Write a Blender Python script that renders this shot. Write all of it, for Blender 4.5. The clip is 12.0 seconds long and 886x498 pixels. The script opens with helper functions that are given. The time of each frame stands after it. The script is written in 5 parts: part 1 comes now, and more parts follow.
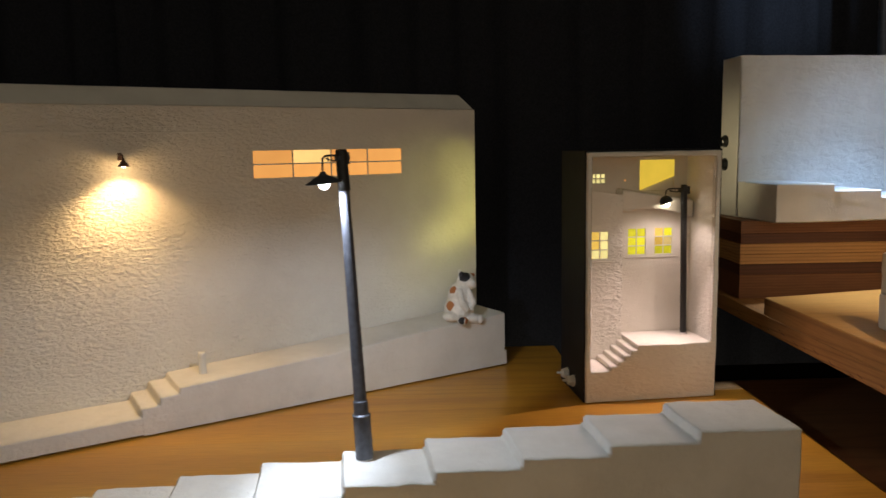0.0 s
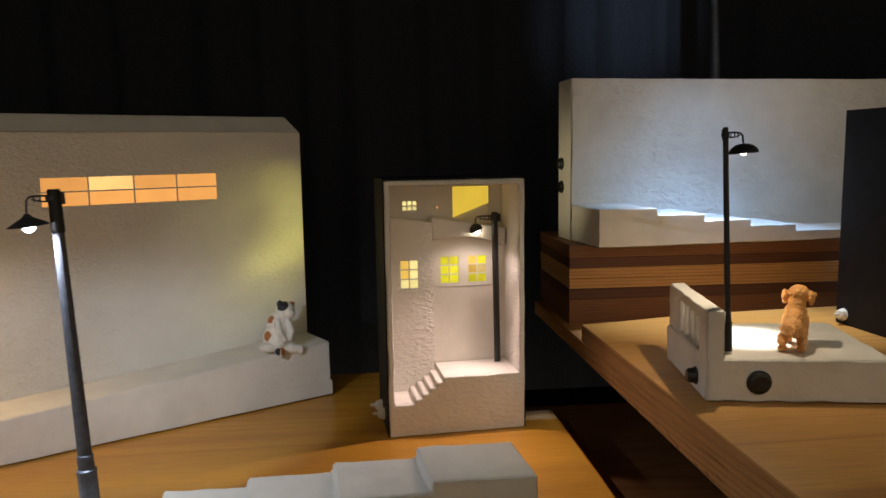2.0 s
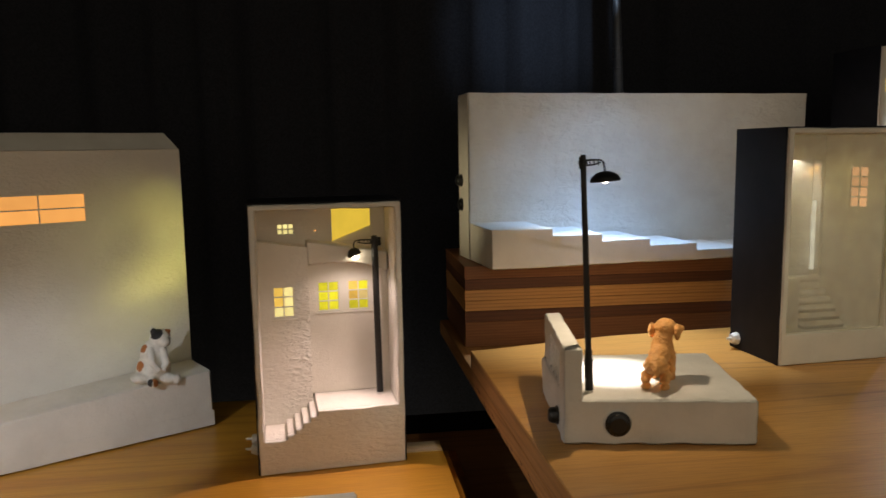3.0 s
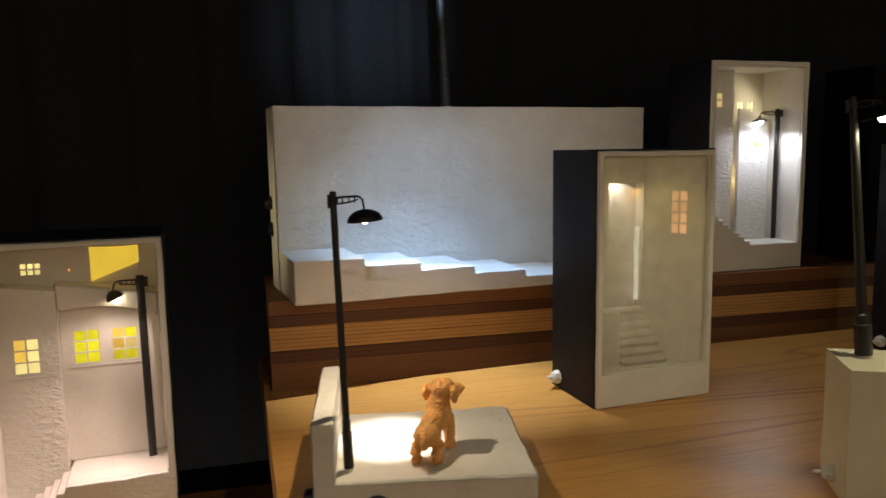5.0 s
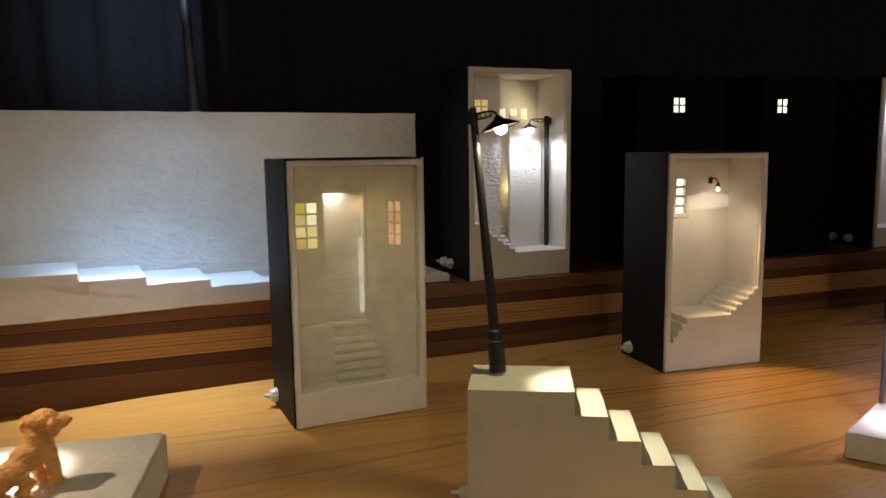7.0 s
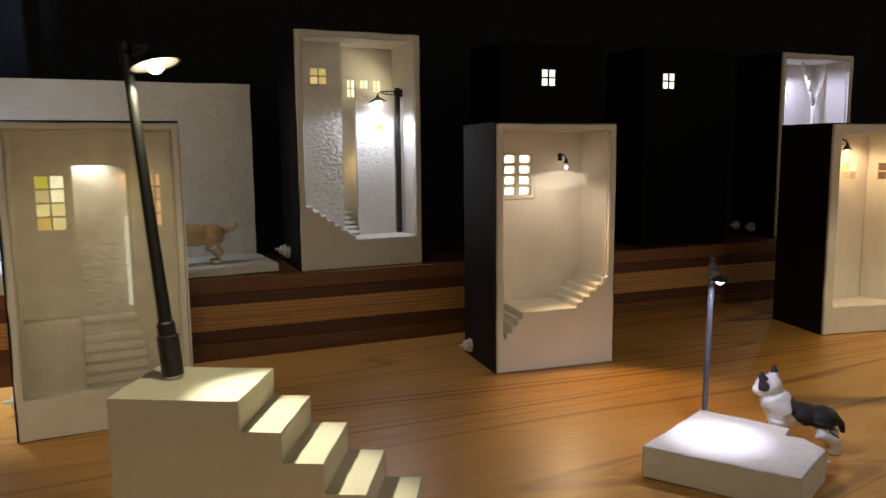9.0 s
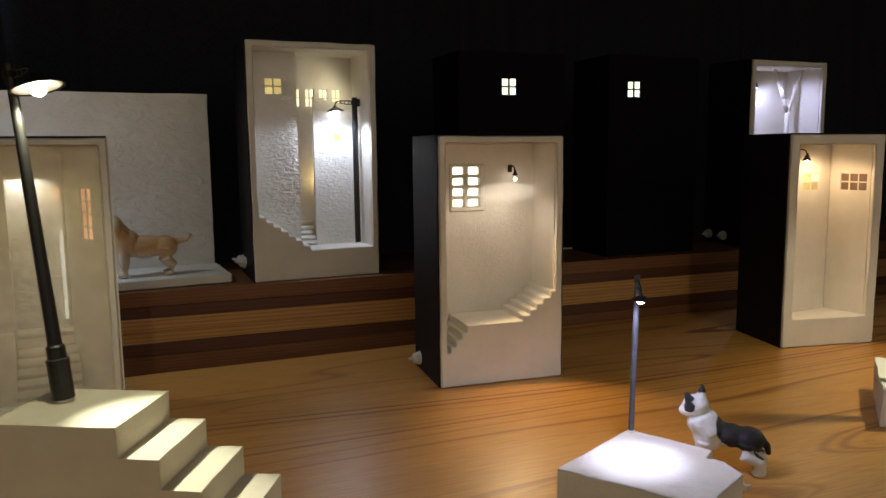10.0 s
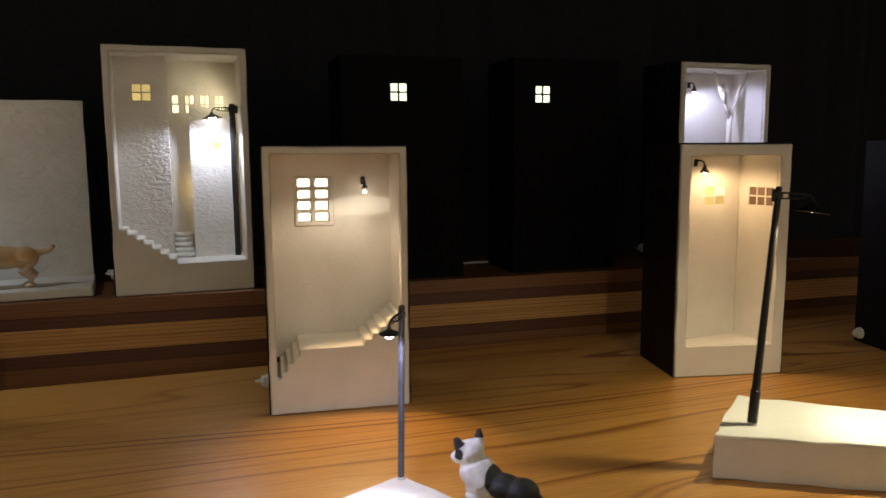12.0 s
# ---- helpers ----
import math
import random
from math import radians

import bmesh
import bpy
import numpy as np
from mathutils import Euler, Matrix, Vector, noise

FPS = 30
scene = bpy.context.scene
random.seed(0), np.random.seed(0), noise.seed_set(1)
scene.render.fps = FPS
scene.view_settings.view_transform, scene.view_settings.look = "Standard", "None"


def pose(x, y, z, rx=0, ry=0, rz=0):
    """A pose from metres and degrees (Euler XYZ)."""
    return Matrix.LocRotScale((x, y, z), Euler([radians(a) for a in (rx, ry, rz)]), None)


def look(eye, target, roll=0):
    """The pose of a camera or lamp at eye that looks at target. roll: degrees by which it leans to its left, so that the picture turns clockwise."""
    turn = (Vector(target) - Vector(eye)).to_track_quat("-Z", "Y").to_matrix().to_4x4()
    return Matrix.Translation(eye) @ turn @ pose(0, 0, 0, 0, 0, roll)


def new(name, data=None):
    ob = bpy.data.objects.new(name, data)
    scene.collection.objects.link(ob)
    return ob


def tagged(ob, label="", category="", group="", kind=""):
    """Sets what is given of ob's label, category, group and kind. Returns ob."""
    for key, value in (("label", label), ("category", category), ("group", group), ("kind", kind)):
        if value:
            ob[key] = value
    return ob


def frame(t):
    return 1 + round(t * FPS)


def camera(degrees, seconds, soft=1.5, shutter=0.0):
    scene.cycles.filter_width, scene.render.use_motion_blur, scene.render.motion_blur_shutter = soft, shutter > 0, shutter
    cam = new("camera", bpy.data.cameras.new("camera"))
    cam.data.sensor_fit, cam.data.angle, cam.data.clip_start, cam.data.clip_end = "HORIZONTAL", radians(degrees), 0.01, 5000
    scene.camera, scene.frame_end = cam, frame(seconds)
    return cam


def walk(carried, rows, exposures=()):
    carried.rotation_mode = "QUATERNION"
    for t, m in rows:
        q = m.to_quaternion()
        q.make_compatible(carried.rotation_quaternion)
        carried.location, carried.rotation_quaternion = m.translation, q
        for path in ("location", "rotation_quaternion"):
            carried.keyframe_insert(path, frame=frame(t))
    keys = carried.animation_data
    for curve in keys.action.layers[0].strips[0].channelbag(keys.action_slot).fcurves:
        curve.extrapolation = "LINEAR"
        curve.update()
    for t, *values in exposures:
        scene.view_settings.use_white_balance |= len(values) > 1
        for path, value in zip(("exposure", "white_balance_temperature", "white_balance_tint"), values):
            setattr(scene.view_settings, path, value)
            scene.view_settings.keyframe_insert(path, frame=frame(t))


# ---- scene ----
cam = camera(60.8, 12.0, soft=1.5, shutter=0.3)
METRES, EYE, TILT, LEAN, TURN = 0.93, 0.22, 0.0, 0.0, -1.9
ROWS = [
    (0.0, 0.0, 0.0, 0.0, -0.13, -7.62, 0.98),
    (0.5, 0.0412, 0.0113, 0.0047, -0.98, -7.48, 0.98),
    (1.0, 0.0839, 0.0099, 0.0144, -1.73, -7.35, 0.99),
    (1.5, 0.123, 0.01, 0.018, -2.74, -7.38, 0.92),
    (2.0, 0.1378, 0.0189, 0.0185, -3.77, -7.35, 0.91),
    (2.5, 0.1763, 0.0382, 0.0281, -5.03, -7.44, 0.85),
    (3.0, 0.2209, 0.0476, 0.036, -6.28, -7.43, 0.89),
    (5.0, 0.3286, 0.1124, 0.054, -13.33, -7.57, 0.9),
    (5.5, 0.3625, 0.1026, 0.0628, -15.33, -7.61, 0.91),
    (6.0, 0.4134, 0.0948, 0.0699, -17.04, -7.53, 0.85),
    (6.5, 0.459, 0.078, 0.0684, -18.22, -7.5, 0.83),
    (7.0, 0.5036, 0.0878, 0.0575, -19.14, -7.57, 0.78),
    (9.0, 0.6743, 0.1181, 0.0316, -20.16, -7.63, 0.59),
    (9.5, 0.7071, 0.0868, 0.0509, -19.85, -7.56, 0.61),
    (10.0, 0.7279, 0.1054, 0.041, -19.33, -7.62, 0.59),
    (10.5, 0.7639, 0.0929, 0.0409, -18.59, -7.66, 0.52),
    (11.0, 0.8112, 0.0895, 0.0423, -17.71, -7.55, 0.48),
    (11.5, 0.8584, 0.1171, 0.0342, -16.61, -7.46, 0.47),
    (12.0, 0.9035, 0.0983, 0.0466, -15.31, -7.45, 0.42),
]
walk(cam, [(t, pose(0, 0, EYE, TILT, LEAN, TURN) @ pose(METRES * x, METRES * y, METRES * z, 90 + pitch, roll, yaw)) for t, x, y, z, yaw, pitch, roll in ROWS],
     [(0.0, 0.0, 6150, 10), (2.5, 0.0, 6220, 10), (5.0, 0.0, 6480, 10), (7.0, 0.0, 6500, 10), (9.0, 0.0, 6400, 10), (10.5, 0.06, 6020, 10), (11.5, 0.12, 6200, 10), (12.0, 0.10, 6330, 10)])

# ---- the dim room, the small LED lamps and the spots added beside them ----
world = bpy.data.worlds.new("room")
world.use_nodes = True
world.node_tree.nodes["Background"].inputs[0].default_value = (1.0, 0.85, 0.61, 1)
world.node_tree.nodes["Background"].inputs[1].default_value = 0.40
scene.world = world


def spot(at, to, watts, angle, colour, blend=0.6, size=0.0015, wide=1.0):
    data = bpy.data.lights.new("led_or_added_light", "SPOT")
    data.energy, data.spot_size, data.spot_blend, data.color, data.shadow_soft_size = watts, radians(angle), blend, colour, size
    ob = new("led_or_added_light", data)
    ob.matrix_world = look(at, to) @ Matrix.Diagonal((wide, 1, 1, 1))
    return ob


def glow(at, watts, colour, size=0.002):
    data = bpy.data.lights.new("led_or_added_light", "POINT")
    data.energy, data.color, data.shadow_soft_size = watts, colour, size
    ob = new("led_or_added_light", data)
    ob.location = at
    return ob


WARM, AMBER, NEUTRAL, SOFT = (1, 0.8, 0.55), (1, 0.62, 0.25), (1, 0.95, 0.88), (1, 0.9, 0.6)
GREEN = (0.90, 0.82, 0.18)
# stair lamp core
spot((-0.0544, 0.4370, 0.1975), (-0.062, 0.428, 0.02), 1.4, 38, (0.72, 0.83, 1), 1.0)
# stair lamp
spot((-0.0544, 0.4370, 0.1975), (-0.0544, 0.4370, 0.0), 1.0, 168, (0.84, 0.91, 1), 0.3)
spot((-0.0544, 0.4370, 0.1975), (0.0450, 0.7000, 0.0200), 0.78, 78, (0.92, 0.95, 1), 1.0)
# tall box lamp wash
spot((0.2220, 0.645, 0.161), (0.2100, 0.648, 0.0), 0.06, 160, (1, 0.76, 0.66), 0.6)
# tall box lamp
spot((0.2220, 0.647, 0.161), (0.178, 0.570, 0.0), 0.80, 100, (1, 0.73, 0.66), 0.9)
# dog lamp core
spot((0.3724, 0.4889, 0.2315), (0.3880, 0.5050, 0.105), 3.0, 34, NEUTRAL, 1.0)
# dog lamp
spot((0.3724, 0.4889, 0.2315), (0.3740, 0.4910, 0.105), 0.50, 165, WARM, 0.5)
# wall stair lamp: narrow beam, its soft skirt, the pool on the slab, and the spill on the cloth
WALL_LAMP = (0.4865, 0.7250, 0.4400)
spot(WALL_LAMP, (0.490, 0.765, 0.140), 3.8, 30, (0.34, 0.57, 1), 1.0, wide=2.0)
spot(WALL_LAMP, (0.482, 0.760, 0.140), 1.3, 56, (0.48, 0.69, 1), 1.0, wide=1.7)
spot(WALL_LAMP, (0.500, 0.745, 0.140), 0.27, 120, (0.74, 0.86, 1), 1.0)
spot(WALL_LAMP, (0.470, 0.665, 0.080), 6.5, 36, (0.90, 0.95, 1), 1.0, wide=1.5)
spot((0.4865, 0.7380, 0.4400), (0.455, 0.960, 0.405), 1.5, 58, (0.62, 0.8, 1), 1.0)
# extra warm beam, added to brighten the right end of the wide wall
spot(WALL_LAMP, (0.690, 0.757, 0.190), 0.46, 72, (1, 0.94, 0.86), 1.0)
# block lamp core
spot((0.6386, 0.4247, 0.2782), (0.676, 0.388, 0.15), 1.4, 32, (1, 0.96, 0.74), 0.7)
# block lamp
spot((0.6386, 0.4247, 0.2782), (0.6400, 0.4230, 0.15), 0.25, 165, (1, 0.92, 0.58), 0.5)
# bright box lamp
spot((0.8482, 0.7725, 0.2890), (0.832, 0.772, 0.16), 0.19, 165, (0.80, 0.86, 1), 0.5, 0.004)
# unseen spot added in the bright box, in place of light bounced onto its rear wall
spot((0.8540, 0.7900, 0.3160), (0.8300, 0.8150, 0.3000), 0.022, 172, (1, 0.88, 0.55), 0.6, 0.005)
# unseen point light added for the yellow in the lane behind the bright court
glow((0.8366, 0.8090, 0.2310), 0.005, (1, 0.72, 0.28))
# landing box lamp
spot((0.9520, 0.6130, 0.2290), (0.930, 0.505, 0.077), 0.95, 70, (1, 0.66, 0.32), 1.0)
# spot added in front of the landing box bulb, to fill the room
spot((0.9350, 0.6020, 0.2300), (0.9280, 0.6100, 0.1200), 0.055, 168, (1, 0.82, 0.60), 0.6, 0.004)
# landing box bulb: it shines sideways between shade and globe
glow((0.9544, 0.6228, 0.2354), 0.0012, (1, 0.86, 0.66), 0.0005)
# spot added off the bulb, to draw the band of light on the wall
spot((0.9520, 0.6030, 0.2265), (0.9540, 0.6390, 0.2215), 0.024, 29, (1, 0.90, 0.72), 0.35, 0.0008, wide=4.0)
# landing box bulb, through the tip of the globe
spot((0.9543, 0.6258, 0.2290), (0.9500, 0.6390, 0.1890), 0.012, 28, (1, 0.90, 0.72), 1.0)
# plinth lamp core
spot((0.9223, 0.4085, 0.1735), (0.912, 0.394, 0.094), 0.46, 44, (0.74, 0.76, 1), 1.0)
# plinth lamp
spot((0.9223, 0.4085, 0.1735), (0.9223, 0.4085, 0.094), 0.21, 160, (0.74, 0.73, 1), 0.4)
# warm box lamp
spot((1.2460, 0.5830, 0.2480), (1.250, 0.592, 0.10), 0.10, 170, (1, 0.66, 0.33), 0.5, 0.006)
# warm box lamp wash
spot((1.2420, 0.5860, 0.2360), (1.2460, 0.520, 0.08), 0.32, 74, (1, 0.72, 0.44), 1.0)
# tree box lamp
spot((1.3660, 0.778, 0.330), (1.392, 0.782, 0.21), 0.17, 174, (0.66, 0.68, 1), 0.4, 0.003)
# right lamp
spot((1.1695, 0.4095, 0.2205), (1.190, 0.400, 0.104), 0.26, 150, (1, 0.86, 0.50), 0.7)
# right lamp core
spot((1.1695, 0.4095, 0.2205), (1.2200, 0.3720, 0.104), 0.65, 62, (1, 0.95, 0.74), 1.0)
# right lamp wash
spot((1.1695, 0.4095, 0.2205), (1.160, 0.420, 0.104), 0.27, 166, SOFT, 0.4)
# unseen spot added behind the head of the doorway, for the bright patch in the alcove
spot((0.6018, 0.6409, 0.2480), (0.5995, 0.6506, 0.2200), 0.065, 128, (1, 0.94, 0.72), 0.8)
# unseen amber spot added behind the right jamb
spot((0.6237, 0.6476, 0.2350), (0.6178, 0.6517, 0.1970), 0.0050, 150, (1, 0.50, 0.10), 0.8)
# unseen spot added high in the stairwell, as its dim yellow fill
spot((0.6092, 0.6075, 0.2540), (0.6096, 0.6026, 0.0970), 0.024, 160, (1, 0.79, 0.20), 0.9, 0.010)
# unseen spots added at the rear of the tall box, for the yellow blotches on the long wall
for to, watts, angle, wide in (((0.0300, 0.7700, 0.1600), 0.13, 80, 1.0), ((0.0290, 0.7650, 0.1200), 0.17, 28, 1.7), ((0.0450, 0.7780, 0.1450), 0.16, 22, 2.2), ((0.0540, 0.7840, 0.1660), 0.12, 34, 1.0),
                               ((0.0300, 0.7680, 0.1300), 0.12, 10, 2.6), ((0.0480, 0.7800, 0.2050), 0.08, 30, 1.0)):
    spot((0.1300, 0.6960, 0.2020), to, watts, angle, GREEN, 1.0, 0.004, wide)
# unseen spot added to light the left end of the wide wall
spot((0.2300, 0.7600, 0.2050), (0.3430, 0.8150, 0.2050), 0.16, 80, (1, 0.84, 0.48), 1.0)
# the bare bulb of the wall lamp shines past the rim of its shade
glow((-0.2301, 0.6059, 0.2083), 0.028, AMBER)
spot((-0.2301, 0.6059, 0.2083), (-0.2290, 0.6040, 0.0), 0.34, 142, AMBER, 0.7)
spot((-0.2301, 0.6059, 0.2083), (-0.2300, 0.6100, 0.0), 0.36, 60, AMBER, 1.0, wide=3.0)


# ---- materials ----
def nodes_of(name):
    m = bpy.data.materials.new(name)
    m.use_nodes = True
    return m, m.node_tree, m.node_tree.nodes["Principled BSDF"]


def add(tree, kind, inputs=None):
    n = tree.nodes.new(kind)
    for key, value in (inputs or {}).items():
        n.inputs[key].default_value = value
    return n


def coords(tree, scale=(1, 1, 1), turn=(0, 0, 0)):
    tc = add(tree, "ShaderNodeTexCoord")
    mp = add(tree, "ShaderNodeMapping", {"Scale": scale, "Rotation": turn})
    tree.links.new(tc.outputs["Object"], mp.inputs["Vector"])
    return mp.outputs["Vector"]


def ramp(tree, source, stops):
    r = add(tree, "ShaderNodeValToRGB")
    el = r.color_ramp.elements
    while len(el) < len(stops):
        el.new(0.5)
    for e, (p, c) in zip(el, stops):
        e.position, e.color = p, (*c, 1)
    tree.links.new(source, r.inputs["Fac"])
    return r.outputs["Color"]


def bump(tree, bsdf, source, strength, distance, chain=None):
    b = add(tree, "ShaderNodeBump", {"Strength": strength, "Distance": distance})
    tree.links.new(source, b.inputs["Height"])
    if chain:
        tree.links.new(chain, b.inputs["Normal"])
    tree.links.new(b.outputs["Normal"], bsdf.inputs["Normal"])
    return b.outputs["Normal"]


def plaster(name, light, dark, relief, relief_scale, stretch=(1, 1, 1), rough=0.85):
    """Hand-laid plaster: stained in two sizes, fine grain and a coarser trowelled relief."""
    m, t, b = nodes_of(name)
    v = coords(t)
    big = add(t, "ShaderNodeTexNoise", {"Scale": 26, "Detail": 5, "Roughness": 0.6})
    t.links.new(v, big.inputs["Vector"])
    t.links.new(ramp(t, big.outputs["Fac"], [(0.3, dark), (0.62, light)]), b.inputs["Base Color"])
    fine = add(t, "ShaderNodeTexNoise", {"Scale": 620, "Detail": 4, "Roughness": 0.65})
    t.links.new(v, fine.inputs["Vector"])
    n = bump(t, b, fine.outputs["Fac"], 0.6, 0.0006)
    coarse = add(t, "ShaderNodeTexNoise", {"Scale": relief_scale, "Detail": 5, "Roughness": 0.58, "Distortion": 0.4})
    t.links.new(coords(t, stretch), coarse.inputs["Vector"])
    bump(t, b, coarse.outputs["Fac"], 1.0, relief, n)
    b.inputs["Specular IOR Level"].default_value = 0.2
    b.inputs["Roughness"].default_value = rough
    return m


def stucco(name, light, dark, relief, relief_scale, fade=None):
    """Plaster with combed, wormy relief that stands in patches."""
    m, t, b = nodes_of(name)
    v = coords(t)
    big = add(t, "ShaderNodeTexNoise", {"Scale": 18, "Detail": 5, "Roughness": 0.6})
    t.links.new(v, big.inputs["Vector"])
    t.links.new(ramp(t, big.outputs["Fac"], [(0.3, dark), (0.65, light)]), b.inputs["Base Color"])
    worm = add(t, "ShaderNodeTexNoise", {"Scale": relief_scale, "Detail": 3.5, "Roughness": 0.55, "Distortion": 0.5})
    t.links.new(coords(t, (1, 1, 1.7), (0, 0.5, 0)), worm.inputs["Vector"])
    where = add(t, "ShaderNodeTexNoise", {"Scale": 9, "Detail": 2})
    t.links.new(v, where.inputs["Vector"])
    amount = add(t, "ShaderNodeMapRange", {"From Min": 0.35, "From Max": 0.65, "To Min": 0.35, "To Max": 1.0})
    t.links.new(where.outputs["Fac"], amount.inputs["Value"])
    mix = add(t, "ShaderNodeMath")
    mix.operation = "MULTIPLY"
    t.links.new(worm.outputs["Fac"], mix.inputs[0])
    t.links.new(amount.outputs["Result"], mix.inputs[1])
    if fade:
        # the combing thins out along the wall from fade[0] to fade[1]
        apart = add(t, "ShaderNodeSeparateXYZ")
        t.links.new(v, apart.inputs[0])
        thin = add(t, "ShaderNodeMapRange", {"From Min": fade[0], "From Max": fade[1], "To Min": 1.0, "To Max": 0.34})
        t.links.new(apart.outputs["X"], thin.inputs["Value"])
        less = add(t, "ShaderNodeMath")
        less.operation = "MULTIPLY"
        t.links.new(mix.outputs[0], less.inputs[0])
        t.links.new(thin.outputs["Result"], less.inputs[1])
        mix = less
    fine = add(t, "ShaderNodeTexNoise", {"Scale": 800, "Detail": 3})
    t.links.new(v, fine.inputs["Vector"])
    n = bump(t, b, fine.outputs["Fac"], 0.3, 0.0004)
    bump(t, b, mix.outputs[0], 1.0, relief, n)
    b.inputs["Specular IOR Level"].default_value = 0.2
    b.inputs["Roughness"].default_value = 0.8
    return m


def wood(name, light, mid, dark, period=0.008, along="x", rough=0.42, wander=6.0, calm=1.0, even=0.0, shift=0.0, slow=1.0, least=0.28, across="Y", knots=2.0, uneven=False):
    """Sawn softwood: wandering growth lines, fine pores, patches of deeper colour, a waxed sheen."""
    m, t, b = nodes_of(name)
    stretch = (0.10 * calm, 1, 1) if along == "x" else (1, 0.10 * calm, 1)
    v = coords(t, stretch)
    ring = add(t, "ShaderNodeTexNoise", {"Scale": 6.0 * slow, "Detail": knots, "Roughness": 0.42, "Distortion": 0.15})
    t.links.new(v, ring.inputs["Vector"])
    many = add(t, "ShaderNodeMath", {1: 0.36 / period * wander / 6})
    many.operation = "MULTIPLY"
    t.links.new(ring.outputs["Fac"], many.inputs[0])
    w = add(t, "ShaderNodeMath")
    w.operation = "FRACT"
    if even:
        # growth lines that follow one another across the board
        apart = add(t, "ShaderNodeSeparateXYZ")
        t.links.new(v, apart.inputs[0])
        row = add(t, "ShaderNodeMath", {1: even})
        row.operation = "MULTIPLY"
        t.links.new(apart.outputs[across], row.inputs[0])
        both = add(t, "ShaderNodeMath")
        both.operation = "ADD"
        t.links.new(many.outputs[0], both.inputs[0])
        t.links.new(row.outputs[0], both.inputs[1])
        many = both
    if uneven:
        # broad and narrow years follow one another by chance
        w = add(t, "ShaderNodeTexNoise", {"Scale": 1.0, "Detail": 2.6, "Roughness": 0.62})
        w.noise_dimensions = "1D"
        t.links.new(many.outputs[0], w.inputs["W"])
        lines = ramp(t, w.outputs["Fac"], [(0.22, dark), (0.335, dark), (0.40, mid), (0.52, light), (0.70, light), (0.80, mid)])
    else:
        t.links.new(many.outputs[0], w.inputs[0])
        lines = ramp(t, w.outputs[0], [(0.0, mid), (0.14, light), (0.52, light), (0.74, mid), (0.90, dark), (1.0, mid)])
    fade = add(t, "ShaderNodeTexNoise", {"Scale": 5, "Detail": 2})
    t.links.new(v, fade.inputs["Vector"])
    keep = add(t, "ShaderNodeMapRange", {"From Min": 0.40, "From Max": 0.66, "To Min": least, "To Max": 1.0})
    if uneven:
        # the heart of the trunk, with its bold figure, lies towards one end
        place = add(t, "ShaderNodeSeparateXYZ")
        t.links.new(coords(t), place.inputs[0])
        heart = add(t, "ShaderNodeMapRange", {"From Min": 0.1, "From Max": 0.80, "To Min": -0.09, "To Max": 0.14})
        t.links.new(place.outputs["X"], heart.inputs["Value"])
        more = add(t, "ShaderNodeMath")
        more.operation = "ADD"
        t.links.new(fade.outputs["Fac"], more.inputs[0])
        t.links.new(heart.outputs["Result"], more.inputs[1])
        fade = more
    t.links.new(fade.outputs[0], keep.inputs["Value"])
    soft = add(t, "ShaderNodeMix")
    soft.data_type = "RGBA"
    soft.inputs[6].default_value = (*light, 1)
    t.links.new(keep.outputs["Result"], soft.inputs["Factor"])
    t.links.new(lines, soft.inputs[7])
    lines = soft.outputs[2]
    patch = add(t, "ShaderNodeTexNoise", {"Scale": 14, "Detail": 4})
    t.links.new(v, patch.inputs["Vector"])
    if shift:
        # each board has its own tone
        info = add(t, "ShaderNodeObjectInfo")
        own = add(t, "ShaderNodeMapRange", {"To Min": 1 - shift * 4, "To Max": 1.0})
        t.links.new(info.outputs["Random"], own.inputs["Value"])
        mine = add(t, "ShaderNodeMix", {"Factor": 1.0})
        mine.data_type, mine.blend_type = "RGBA", "MULTIPLY"
        t.links.new(lines, mine.inputs[6])
        t.links.new(own.outputs["Result"], mine.inputs[7])
        lines = mine.outputs[2]
    tone = ramp(t, patch.outputs["Fac"], [(0.3, (0.82, 0.79, 0.74)), (0.7, (1.0, 1.0, 1.0))])
    mul = add(t, "ShaderNodeMix", {"Factor": 1.0})
    mul.data_type, mul.blend_type = "RGBA", "MULTIPLY"
    t.links.new(lines, mul.inputs[6])
    t.links.new(tone, mul.inputs[7])
    pores = add(t, "ShaderNodeTexNoise", {"Scale": 700, "Detail": 2})
    t.links.new(coords(t, (0.05, 1, 1) if along == "x" else (1, 0.05, 1)), pores.inputs["Vector"])
    mul2 = add(t, "ShaderNodeMix", {"Factor": 0.35})
    mul2.data_type, mul2.blend_type = "RGBA", "MULTIPLY"
    t.links.new(mul.outputs[2], mul2.inputs[6])
    t.links.new(ramp(t, pores.outputs["Fac"], [(0.35, (0.55, 0.5, 0.45)), (0.6, (1, 1, 1))]), mul2.inputs[7])
    t.links.new(mul2.outputs[2], b.inputs["Base Color"])
    n = bump(t, b, pores.outputs["Fac"], 0.25, 0.0003)
    bump(t, b, w.outputs[0], 0.2, 0.0002, n)
    b.inputs["Roughness"].default_value = rough
    return m


